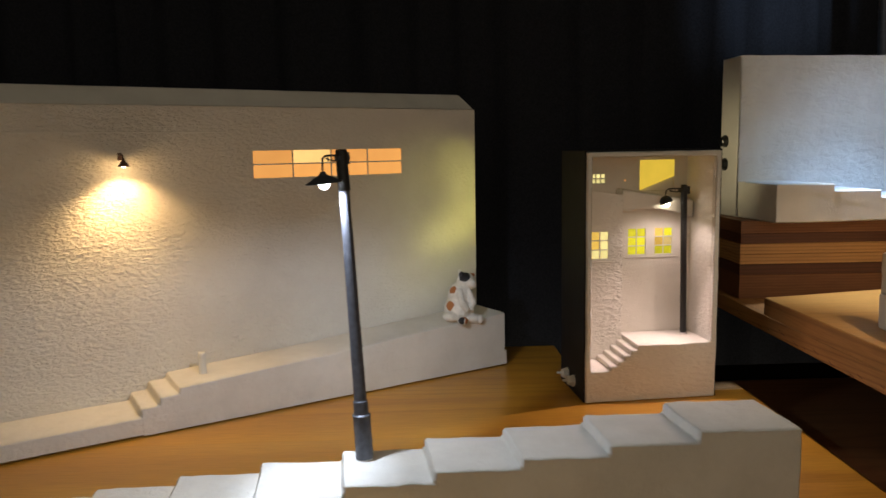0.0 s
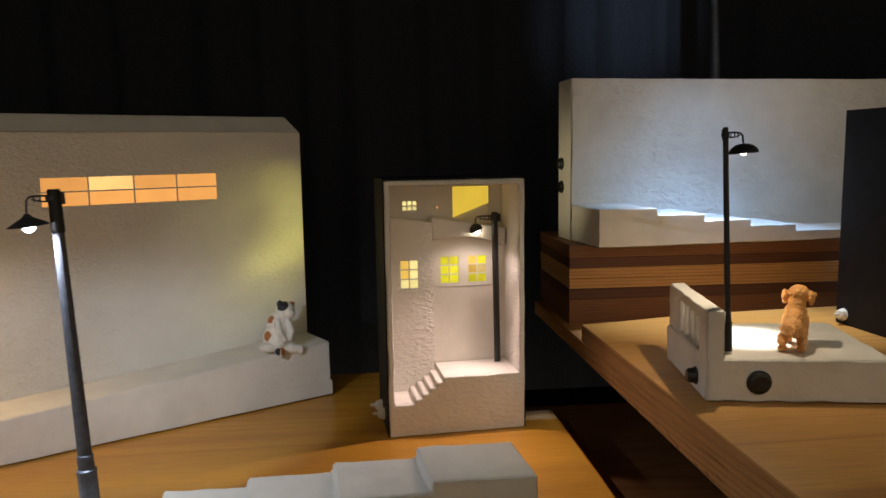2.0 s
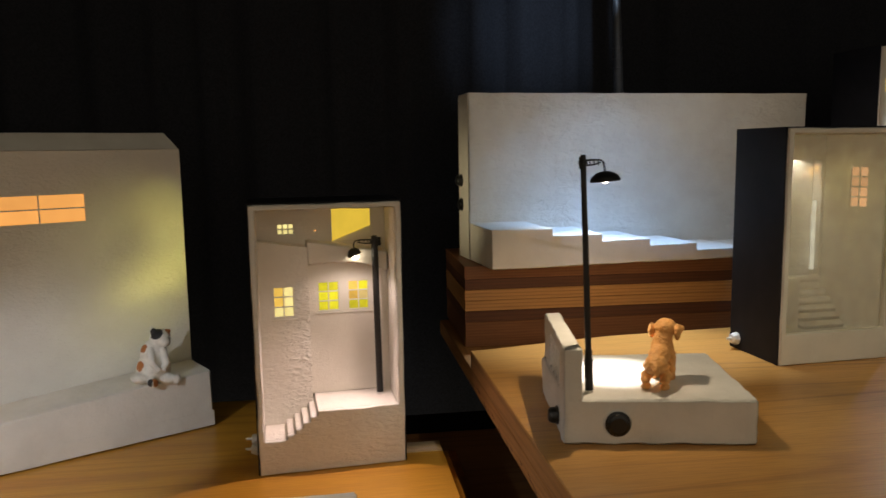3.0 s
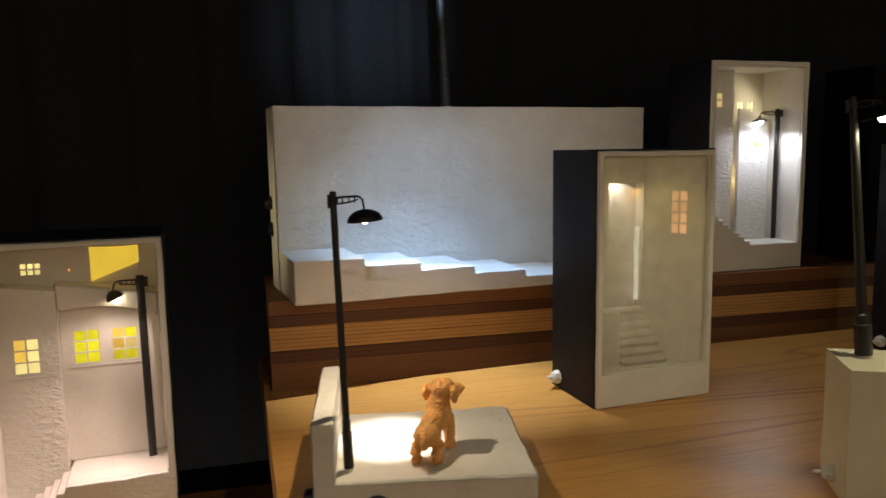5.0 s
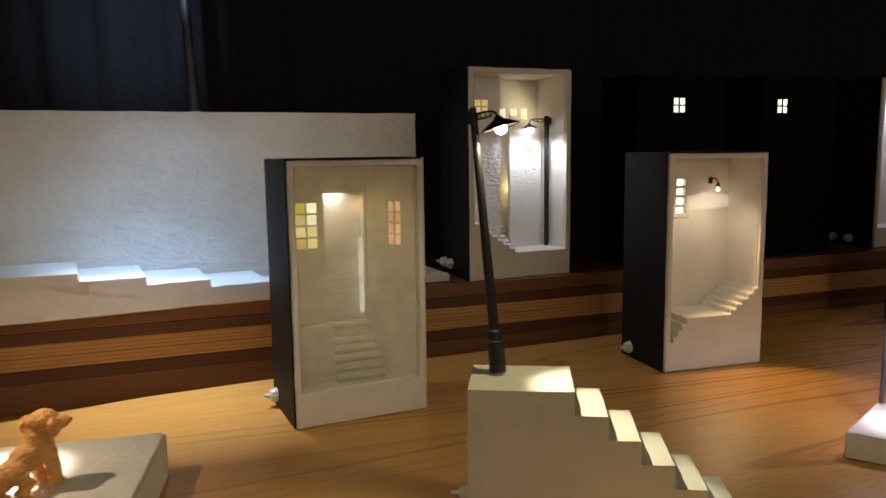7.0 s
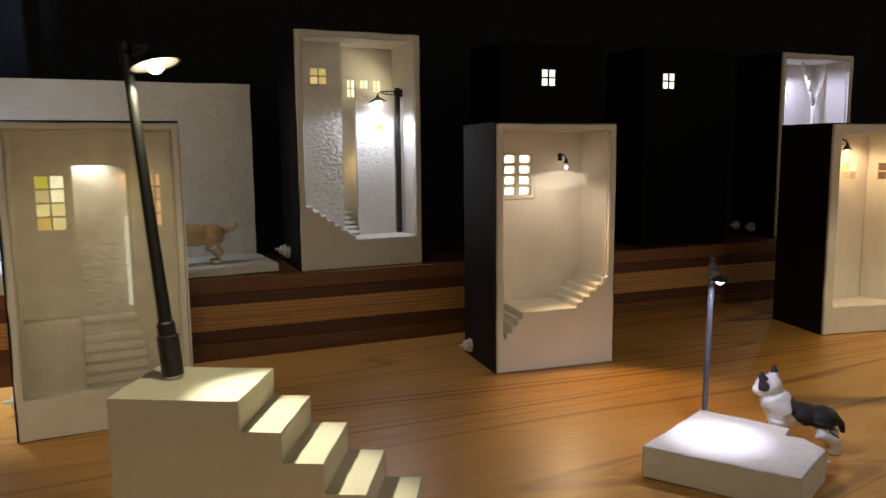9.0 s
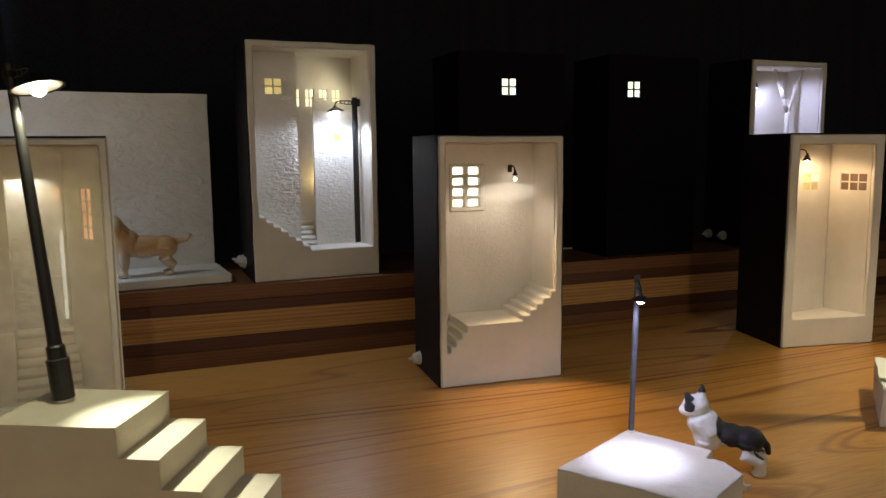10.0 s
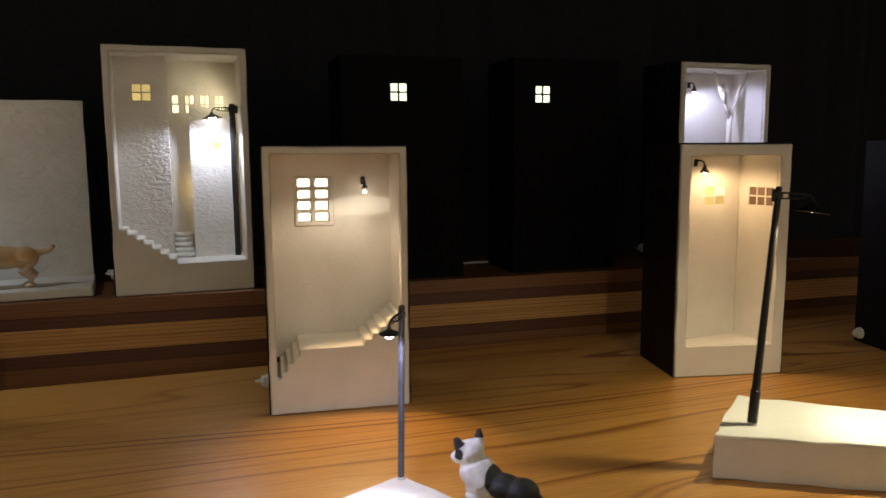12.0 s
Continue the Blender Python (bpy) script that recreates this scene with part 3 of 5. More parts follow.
def street_lamp(label, base, top, yaw, r0, r1, reach, hat, paint, bulb, collar=0.0, collar_r=0.0, rings=(), drop=0.017, bulb_r=0.0026, cap=0.0, sink=-0.15, domed=0.0, tip=4):
    """A post with a collar at its foot, a two-bar arm, a hat-shaped shade and a bare bulb; the arm points along x."""
    lamp = thing("street_lamp", label, "lamp", aligned(base, top, yaw), "miniature lamps")
    length = (Vector(top) - Vector(base)).length
    part("pole", lathe(B(), [(r0, 0.0), (r0, collar), (r0 * 0.97, collar + 0.001), (r1, length - 0.001), (r1 * 0.8, length)], 16), paint, lamp, smooth=False)
    part("foot", lathe(B(), [(r0 * 1.25, 0.0), (r0 * 1.25, 0.0008), (r0 * 1.05, 0.0012)], 16), KNOB, lamp, "white ring of glue at the foot")
    if collar:
        c = collar_r or r0 * 1.3
        part("collar", lathe(B(), [(c, 0.0012), (c, collar * 0.74), (c * 1.06, collar * 0.75), (c * 1.06, collar * 0.77), (c * 0.84, collar * 0.79), (c * 0.84, collar), (r0 * 0.9, collar + 0.001)], 16), paint, lamp)
    for z in rings:
        part("ring", lathe(B(), [(r0 * 0.9, z), (r0 * 1.08, z), (r0 * 1.08, z + 0.0014), (r0 * 0.9, z + 0.0014)], 16), paint, lamp)
    part("clamp", box(B(), -r1 * 1.5, r1 * 1.25, -r1 * 0.9, r1 * 0.9, length - 0.006, length - 0.0035), paint, lamp)
    part("stub", box(B(), -r1 * 1.9, -r1 * 0.6, -r1 * 0.35, r1 * 0.35, length - 0.0085, length - 0.0015), paint, lamp)
    if cap:
        part("cap", lathe(B(), [(r1 * 1.22, length - cap), (r1 * 1.26, length - cap + 0.001), (r1 * 1.2, length - 0.0008), (r1, length + 0.0002)], 16), IRON, lamp, "black sleeve at the top of the post")
    za, t = length - 0.0035, 0.00045
    stop = length - drop + hat * 0.42
    bend = [(reach * 0.72, 0, za + 0.0004), (reach * 0.86, 0, za), (reach * 0.96, 0, za - 0.0014), (reach, 0, min(za - 0.003, stop + 0.003)), (reach, 0, stop)]
    part("arm", tube(B(), [(0, 0, za), (reach * 0.4, 0, za + 0.0004), *bend], t * 1.3), paint, lamp, smooth=True)
    low = za - 0.0032
    part("arm", tube(B(), [(0, 0, low), (reach * 0.5, 0, low + 0.0006), (reach * 0.8, 0, za - 0.0012)], t), paint, lamp, smooth=True)
    for k in (0.3, 0.5, 0.7):
        part("strut", tube(B(), [(reach * k, 0, low + 0.0002), (reach * k, 0, za + 0.0004)], t * 0.8, 6), paint, lamp)
    zs = length - drop
    h = hat * 0.42
    shade = [(hat * 0.12, zs + h + 0.002), (hat * 0.16, zs + h + 0.0012), (hat * 0.26, zs + h), (hat * 0.36, zs + h * 0.84), (hat * 0.46, zs + h * 0.76), (hat * 0.66, zs + h * 0.46), (hat * 0.9, zs + h * 0.14), (hat, zs + h * 0.04), (hat, zs - 0.0002),
             (hat * 0.97, zs - 0.0003), (hat * 0.88, zs + h * 0.06), (hat * 0.58, zs + h * 0.44), (hat * 0.26, zs + h * 0.72), (hat * 0.1, zs + h * 0.74)]
    lining = [(hat * 0.955, zs + h * 0.00), (hat * 0.86, zs + h * 0.055), (hat * 0.57, zs + h * 0.42), (hat * 0.27, zs + h * 0.70), (hat * 0.25, zs + h * 0.69), (hat * 0.55, zs + h * 0.40), (hat * 0.85, zs + h * 0.03)]
    if domed:
        # a deep bowl instead of a hat
        shade = [(hat * math.cos(a), zs + domed * math.sin(a)) for a in [math.pi / 2 * (7.6 - k) / 8 for k in range(8)]] + [(hat, zs)]
        shade += [(hat * 0.93 * math.cos(a), zs + domed * 0.92 * math.sin(a)) for a in [math.pi / 2 * k / 8 for k in range(8)]]
        lining = [(hat * 0.91 * math.cos(a), zs + domed * 0.88 * math.sin(a)) for a in [math.pi / 2 * k / 8 for k in range(8)]]
    # the head hangs a little askew
    tilt = Matrix.Translation((reach, 0, stop)) @ Matrix.Rotation(radians(tip), 4, "Y") @ Matrix.Translation((-reach, 0, -stop))
    part("shade", lathe(B(), shade, 28, (reach, 0, 0)), paint, lamp, smooth=True, m=tilt)
    part("shade_lining", lathe(B(), lining, 28, (reach, 0, 0), False), KNOB, lamp, "white inside of the shade", smooth=True, m=tilt)
    ball = B()
    bmesh.ops.create_uvsphere(ball, u_segments=14, v_segments=10, radius=bulb_r, matrix=Matrix.Translation((reach, 0, zs + bulb_r * sink)))
    part("bulb", ball, bulb, lamp, "small glowing bulb", smooth=True, m=tilt)
    return lamp


def wall_lamp(label, m, bulb, paint=None, hat=0.0042, reach=0.010, globe=0.0019, hang=-0.0068, rim=-0.0078):
    """A bracket on a wall (its y axis points into the wall) with a conical shade and bulb."""
    paint = paint or IRON
    lamp = thing("wall_lamp", label, "lamp", m, "miniature lamps")
    part("plate", box(B(), -0.0016, 0.0016, -0.0012, 0.0004, -0.003, 0.003), paint, lamp)
    part("arm", tube(B(), [(0, 0, 0.001), (0, -reach * 0.5, 0.0022), (0, -reach * 0.85, 0.001), (0, -reach, -0.002)], 0.0006), paint, lamp, smooth=True)
    deep = rim + 0.0028
    part("shade", lathe(B(), [(0.0011, -0.0012), (0.0012, -0.0028), (hat * 0.6, -0.0028 + deep * 0.44), (hat, rim), (hat * 0.92, rim + 0.0002), (hat * 0.4, -0.0028 + deep * 0.44), (0.0006, -0.0034)], 20, (0, -reach, 0)), paint, lamp, smooth=True)
    ball = B()
    bmesh.ops.create_uvsphere(ball, u_segments=12, v_segments=8, radius=globe, matrix=Matrix.Translation((0, -reach, hang)))
    part("bulb", ball, bulb, lamp, "small glowing bulb", smooth=True)
    if hang + globe < rim:
        for x in (-0.0008, 0.0008):
            part("wire", tube(B(), [(x, -reach, rim + 0.0012), (x, -reach, hang + globe * 0.5)], 0.00014, 6), paint, lamp)
    return lamp


# ---- parts shared by the models ----
def knob(parent, at, normal, material=None, r=0.0065, deep=0.006, glued=True):
    """A round switch on a panel: a flange, a faceted nut and a small lever."""
    turn = Vector(normal).to_track_quat("Z", "Y").to_matrix().to_4x4()
    bm = lathe(B(), [(r, 0), (r, deep * 0.25), (r * 0.86, deep * 0.35), (r * 0.8, deep * 0.8), (r * 0.6, deep)], 20 if material is SWITCH else 8)
    k = part("switch", bm, material or KNOB, parent, "", m=Matrix.Translation(at) @ turn)
    if material is SWITCH:
        if not glued:
            return k
        part("glue_rim", lathe(B(), [(r * 1.12, -0.0002), (r * 1.12, deep * 0.08), (r * 0.98, deep * 0.16)], 16), KNOB, k, "white rim of glue")
        return k
    part("lever", lathe(B(), [(r * 0.26, deep * 0.9), (r * 0.2, deep * 1.7), (r * 0.1, deep * 1.8)], 8), material or KNOB, k)
    return k


def window(parent, x0, x1, z0, z1, y, cols, rows, panes, bar=0.0009, deep=0.002, label=""):
    """Muntins that stand in an opening, and each pane on its own behind them. panes: one material, or one for each pane, row by row from the top."""
    dx, dz = (x1 - x0) / cols, (z1 - z0) / rows
    h = bar / 2
    bm = sheet(B(), x0 + 0.0001, x1 - 0.0001, z0 + 0.0001, z1 - 0.0001, y + 0.0004, y + deep * 0.5,
               [(x0 + i * dx + h, x0 + (i + 1) * dx - h, z0 + j * dz + h, z0 + (j + 1) * dz - h) for i in range(cols) for j in range(rows)])
    w = part("window", bm, SMOOTH, parent, label)
    for j in range(rows):
        for i in range(cols):
            mat = panes[(j * cols + i) % len(panes)] if isinstance(panes, list) else panes
            part("pane", box(B(), x0 + i * dx + bar * 0.4, x0 + (i + 1) * dx - bar * 0.4, y + deep * 0.55, y + deep, z1 - (j + 1) * dz + bar * 0.4, z1 - j * dz - bar * 0.4), mat, w)
    return w


def ring(bm, outer, inner, y0, y1):
    """A flat frame: the outer outline less the inner one, both in x and z, from y0 to y1."""
    edges = []
    for line in (outer, inner):
        vs = [bm.verts.new((x, y0, z)) for x, z in line]
        edges += [bm.edges.new((vs[i], vs[(i + 1) % len(vs)])) for i in range(len(vs))]
    bmesh.ops.triangle_fill(bm, use_beauty=True, use_dissolve=False, edges=edges)
    made = bmesh.ops.extrude_face_region(bm, geom=list(bm.faces))
    for v in made["geom"]:
        if isinstance(v, bmesh.types.BMVert):
            v.co.y = y1
    bmesh.ops.recalc_face_normals(bm, faces=bm.faces)
    return bm


def display_box(label, m, w, h, d, frame_w=0.005, mat=None, opening=None, sill=0.0255, wobble=0.0005, right=None):
    """A tall black-sided box with an open plaster front; opening: the outline of the hole in its front."""
    mat = mat or SMOOTH
    ob = thing("display_box", label, "diorama", m, "boxed stair scenes")
    s = 0.0012
    part("side_board", box(B(), -s, 0, 0.002, d, 0, h + s), BLACK, ob, "black painted outer side")
    part("side_board", box(B(), w, w + s, 0.002, d, 0, h + s), right or BLACK, ob, "plaster outer side" if right else "black painted outer side")
    part("top_board", box(B(), 0, w, 0.002, d, h, h + s), BLACK, ob, "black painted top")
    part("back_board", box(B(), 0, w, d - s, d, 0, h), BLACK, ob, "black painted back")
    f = frame_w
    hole = opening or [(f, sill), (w - f, sill), (w - f, h - f), (f, h - f)]
    bm = ring(B(), [(0, 0), (w, 0), (w, h), (0, h)], hole, -0.0002, 0.0042)
    part("front_frame", worn(bm, 0.0008, wobble, 0.004), mat, ob, "plaster front")
    part("side_panel", box(B(), 0, f + 0.0001, 0.0043, d - s, 0, h), mat, ob)
    part("side_panel", box(B(), w - f - 0.0001, w, 0.0043, d - s, 0, h), mat, ob)
    part("top_panel", box(B(), f + 0.0002, w - f - 0.0002, 0.0043, d - s, h - f - 0.0001, h), mat, ob)
    return ob


# ---- the long wall with ledge, steps and ribbon window ----
wl = thing("long_wall_model", "long off-white plaster street wall with steps and glowing ribbon window", "diorama", pose(-0.325, 0.572, 0, 0, 0, 29.6))
bm = sheet(B(), -0.26, 0.444, 0, 0.2585, 0, 0.03, [(0.208, 0.358, 0.1955, 0.2210)])
part("wall", bm, ROUGH, wl, "combed rough plaster wall")
bm = prism(B(), [(-0.26, 0.2585), (0.444, 0.2585), (0.436, 0.2745), (-0.26, 0.2745)], 0.0, 0.036)
for v in bm.verts:
    if v.co.z > 0.27 and v.co.y < 0.01:
        v.co.y = 0.017
part("coping", worn(bm, 0.0008, 0.0002, 0.02), SMOOTH, wl, "bevelled top of the wall")
part("string_course", worn(box(B(), -0.26, 0.185, -0.0008, 0, 0.2362, 0.2375), 0.0003, 0.0003), SMOOTH, wl)
window(wl, 0.208, 0.358, 0.1955, 0.2210, 0.0, 4, 2, [PANE_ORANGE, PANE_HOT, PANE_ORANGE, PANE_ORANGE, PANE_ORANGE, PANE_ORANGE, PANE_ORANGE, PANE_ORANGE], 0.0012, 0.003, "ribbon window with eight orange panes")
ledge = [(-0.26, 0.0011), (0.4435, 0.0011), (0.4435, 0.054), (0.34, 0.048), (0.26, 0.042), (0.123, 0.0345), (0.123, 0.0295), (0.108, 0.0295), (0.108, 0.0225), (0.0935, 0.0225), (0.0935, 0.016), (-0.26, 0.0135)]
part("ledge", worn(prism(B(), ledge, -0.0525, -0.0002), 0.0012, 0.0005), PLASTER, wl, "ledge with three steps")
part("plinth", worn(prism(B(), [(0.0940, 0.0011), (0.4445, 0.0011), (0.4445, 0.0155), (0.17, 0.0172), (0.0940, 0.0152)], -0.0534, -0.0526), 0.0006, 0.0003), PLASTER, wl)
bol = thing("bollard", "tiny white plaster bollard standing on the ledge", "bollard", pose(-0.183, 0.6225, 0.0355))
part("post", lathe(B(), [(0.0034, -0.001), (0.0032, 0.0165), (0.0026, 0.018)], 12), SMOOTH, bol)
wall_lamp("rusty brown wall lamp with warm light on plaster", pose(-0.2390, 0.6215, 0.2175, 0, 0, 29.6), BULB_WARM, coat("rusty_iron", (0.09, 0.04, 0.02), 0.6), 0.0046, 0.0180)

# ---- the front flight with its lamp ----
fs = thing("stair_block", "long low white plaster stair block with shallow treads", "diorama", pose(0, 0, 0))
XS = [0.213, 0.153, 0.102, 0.051, 0.001, -0.051, -0.102, -0.154, -0.206, -0.26]
ZS = [0.0572, 0.0502, 0.0440, 0.0380, 0.0312, 0.0245, 0.0180, 0.0112, 0.0060]
out = [(0.213, 0.0)]
for k, z in enumerate(ZS):
    out += [(XS[k], z), (XS[k + 1], z)]
out += [(-0.26, 0.0)]
part("steps", worn(prism(B(), out, 0.408, 0.459, 0.0055), 0.0012, 0.0007, 0.005), PLASTER, fs)
street_lamp("grey metal street lamp with black hat shade", (-0.0355, 0.4445, 0.0312), (-0.0440, 0.4490, 0.220), 230, 0.0040, 0.0029, 0.0160, 0.0105, GREY, BULB_COOL, 0.037, 0.0054, (), 0.0185, 0.0034, 0.024)

# ---- tall box with yellow windows ----
floor_line = [(0.0045, 0.0275), (0.0220, 0.0275), (0.0220, 0.0316), (0.0285, 0.0316), (0.0285, 0.0358), (0.0345, 0.0358), (0.0345, 0.0402), (0.0405, 0.0402), (0.0405, 0.0448), (0.0465, 0.0448), (0.0465, 0.049), (0.1123, 0.049)]
b1 = display_box("tall black-sided box with yellow-lit plaster street inside", pose(0.141, 0.622, 0, 0, 0, 4.9), 0.1168, 0.2145, 0.072, 0.0045, DIMPLED, floor_line + [(0.1123, 0.21), (0.0045, 0.21)], wobble=0.0006)
part("stair_floor", worn(prism(B(), floor_line + [(0.1123, 0.0), (0.0045, 0.0)], 0.0043, 0.0640), 0.0007, 0.0003, 0.008), PLASTER, b1, "stepped floor")
part("rear_wall", sheet(B(), 0.0045, 0.1123, 0.0275, 0.21, 0.056, 0.066, [(0.0215, 0.0350, 0.1855, 0.1945), (0.067, 0.100, 0.178, 0.2062)]), SMOOTH, b1)
part("left_house", sheet(B(), 0.0046, 0.0450, 0.0278, 0.176, 0.038, 0.0555, [(0.0163, 0.0324, 0.119, 0.1440)], lambda x: 0.182 - 0.15 * (x - 0.005)), SCRAPED, b1, "rough plaster house front")
part("right_house", sheet(B(), 0.0452, 0.1122, 0.0494, 0.165, 0.047, 0.0551, [(0.0532, 0.0703, 0.1205, 0.1450), (0.0785, 0.0956, 0.1205, 0.1450)]), SMOOTH, b1, "house front under an arched gable")
part("sill", worn(box(B(), 0.0500, 0.0990, 0.0461, 0.0469, 0.1178, 0.1190), 0.0003, 0.0002), SMOOTH, b1)
part("sill", worn(box(B(), 0.0140, 0.0350, 0.0371, 0.0379, 0.1160, 0.1172), 0.0003, 0.0002), SMOOTH, b1)
arch = [(0.0440 + 0.0682 * k / 12, 0.1605 + 0.0028 * math.sin(math.pi * k / 12) - 0.008 * (k / 12) ** 2) for k in range(13)]
bm = prism(B(), arch + [(0.1122, 0.1705), (0.0440, 0.1815)], 0.0392, 0.0552)
part("cornice", worn(bm, 0.0016, 0.0004), SMOOTH, b1, "sloping cornice")
window(b1, 0.0163, 0.0324, 0.119, 0.144, 0.0382, 2, 3, [PANE_AMBER, PANE_CREAM, PANE_AMBER, PANE_CREAM, PANE_CREAM, PANE_CREAM], 0.001)
window(b1, 0.0532, 0.0703, 0.1205, 0.145, 0.0472, 2, 3, PANE_YELLOW, 0.001)
window(b1, 0.0785, 0.0956, 0.1205, 0.145, 0.0472, 2, 3, [PANE_AMBER, PANE_YELLOW, PANE_AMBER, PANE_DIM, PANE_YELLOW, PANE_YELLOW], 0.001)
window(b1, 0.0215, 0.0350, 0.1855, 0.1945, 0.0562, 3, 2, PANE_CREAM, 0.001)
bm = prism(B(), [(0.067, 0.1785), (0.100, 0.191), (0.100, 0.2062), (0.067, 0.2062)], 0.0562, 0.058)
part("roof_light", bm, lit("yellow_film", (1, 0.66, 0.06), 0.55, 0.3, 60), b1, "slanted yellow translucent panel")
part("lining", sheet(B(), 0.0672, 0.0998, 0.1782, 0.1912, 0.0582, 0.06), SMOOTH, b1)
dot = B()
bmesh.ops.create_uvsphere(dot, u_segments=8, v_segments=6, radius=0.0008, matrix=Matrix.Translation((0.053, 0.0555, 0.188)))
part("pilot_light", dot, PANE_ORANGE, b1, "tiny orange light")
knob(b1, (-0.0012, 0.030, 0.011), (-1, 0, 0.1), KNOB, 0.0055)
knob(b1, (-0.0012, 0.050, 0.012), (-1, 0, 0.1), KNOB, 0.0055)
m1 = pose(0.141, 0.622, 0, 0, 0, 4.9)
street_lamp("black street lamp with domed shade in a plaster court", m1 @ Vector((0.1015, 0.033, 0.049)), m1 @ Vector((0.1004, 0.036, 0.184)), 190, 0.0029, 0.0028, 0.0180, 0.0058, IRON, BULB_WARM, 0, 0, (), 0.0155, 0.0026, 0.0, -0.55, 0.0062, 22)

# ---- plinth with low wall, lamp and dog figurine ----
dg = thing("plinth_model", "white plaster terrace block with slotted low wall and round switch", "diorama", pose(0, 0, 0.077))
part("block", worn(plan(B(), [(0.3385, 0.4575), (0.4500, 0.4355), (0.4700, 0.5380), (0.3520, 0.5560)], 0, 0.028), 0.0014, 0.0009, 0.006), PLASTER, dg)
bm = sheet(B(), 0, 0.103, 0.0, 0.0585, 0.0005, 0.0118, [(0.018 + 0.0142 * k, 0.0285 + 0.0142 * k, 0.0290, 0.0512) for k in range(4)])
part("low_wall", worn(bm, 0.0009, 0.0006, 0.006), PLASTER, dg, "low wall with four slots", m=Matrix(((0.165, -0.986, 0, 0.3492), (0.986, 0.165, 0, 0.4562), (0, 0, 1, 0), (0, 0, 0, 1))))
knob(dg, (0.3690, 0.4512, 0.0135), (-0.19, -0.98, 0), SWITCH, 0.0078, 0.004)
knob(dg, (0.3415, 0.4790, 0.0110), (-1, 0.14, 0), SWITCH, 0.0060, 0.007)
street_lamp("slim black street lamp over the terrace block", (0.3577, 0.4700, 0.105), (0.3551, 0.4781, 0.2497), 32, 0.0020, 0.0017, 0.0204, 0.0094, IRON, BULB_WARM, 0.026, 0.0027, (), 0.0165, 0.0022, 0.0, 0.35, 0.0064, -4)

# ---- wide wall with shallow steps ----
wc = thing("wide_wall_model", "wide white plaster wall model with shallow steps along its foot", "diorama", pose(0.343, 0.797, 0.141, 0, 0, 5.5))
part("wall", worn(box(B(), 0, 0.394, 0, 0.038, 0, 0.1695), 0.0012, 0.0006, 0.02), TROWELLED, wc, "trowelled plaster wall")
# flat skin added because the end of the wall itself shades too dark
part("end_skin", box(B(), -0.0014, -0.0008, 0.0014, 0.0372, 0.0006, 0.1682), SMOOTH, wc, "smooth flat plaster skin added over the end of the wall")
line = [(0.0, 0.0), (0.396, 0.0), (0.396, 0.0085), (0.2670, 0.0085)]
for k, z in enumerate((0.0105, 0.0170, 0.0240, 0.0307, 0.0375)):
    line += [(0.267 - 0.0514 * k, z), (0.267 - 0.0514 * (k + 1), z)]
line[-1] = (0.0, 0.0385)
part("steps", worn(prism(B(), line, -0.0730, -0.0002), 0.0010, 0.0007, 0.008), SMOOTH, wc, "shallow steps")
knob(wc, (-0.0014, 0.027, 0.081), (-1, 0, 0), SWITCH, 0.0066, 0.006, False)
knob(wc, (-0.0014, 0.027, 0.056), (-1, 0, 0), SWITCH, 0.0070, 0.004, False)
street_lamp("tall grey street lamp standing on top of the wide wall", (0.5125, 0.8300, 0.3105), (0.5070, 0.8300, 0.4700), 259, 0.0050, 0.0034, 0.1070, 0.014, DARK_GREY, BULB_COOL, 0.036, 0.0054, (0.0370, 0.0480), 0.018, 0.003)

# ---- narrow box with the dim stair ----
m2 = pose(0.5565, 0.5840, 0.077, 0, 0, 3.8) @ Matrix.Diagonal((1.042, 1, 1, 1))
b2 = display_box("black-sided box with a dim yellow stairwell inside", m2, 0.0962, 0.1895, 0.068, 0.0045, right=SMOOTH)
part("rear_wall", sheet(B(), 0.0046, 0.0916, 0.0, 0.185, 0.050, 0.0524, [(0.0155, 0.0325, 0.1215, 0.1575), (0.037, 0.068, 0.0, 0.1635)]), SMOOTH, b2)
part("alcove_wall", sheet(B(), 0.030, 0.0915, 0.0, 0.184, 0.0635, 0.0665), DIMPLED, b2)
part("court_floor", worn(prism(B(), [(0.0046, 0.0), (0.0916, 0.0), (0.0916, 0.022), (0.0046, 0.022)], 0.0043, 0.0498), 0.0006, 0.0003), SMOOTH, b2)
part("left_block", worn(box(B(), 0.0047, 0.0365, 0.030, 0.0499, 0.0222, 0.064), 0.0006, 0.0003), SMOOTH, b2)
for k in range(7):
    part("step", worn(box(B(), 0.0368 + 0.0001 * k, 0.0730 - 0.0001 * k, 0.0225 + 0.0055 * k, 0.0495, 0.0223 + 0.0058 * k, 0.0278 + 0.0058 * k), 0.0004, 0.0002), SMOOTH, b2)
MR = Matrix(((-0.44, 0.898, 0, 0.0912), (0.898, 0.44, 0, 0.0065), (0, 0, 1, 0), (0, 0, 0, 1)))
rw = part("right_wall", sheet(B(), 0, 0.0480, 0.0222, 0.1845, 0, 0.0030, [(0.0130, 0.0270, 0.1240, 0.1580)]), SMOOTH, b2, "splayed side wall", m=MR)
window(rw, 0.0130, 0.0270, 0.1240, 0.1580, 0.0, 2, 4, PANE_PEACH, 0.0012)
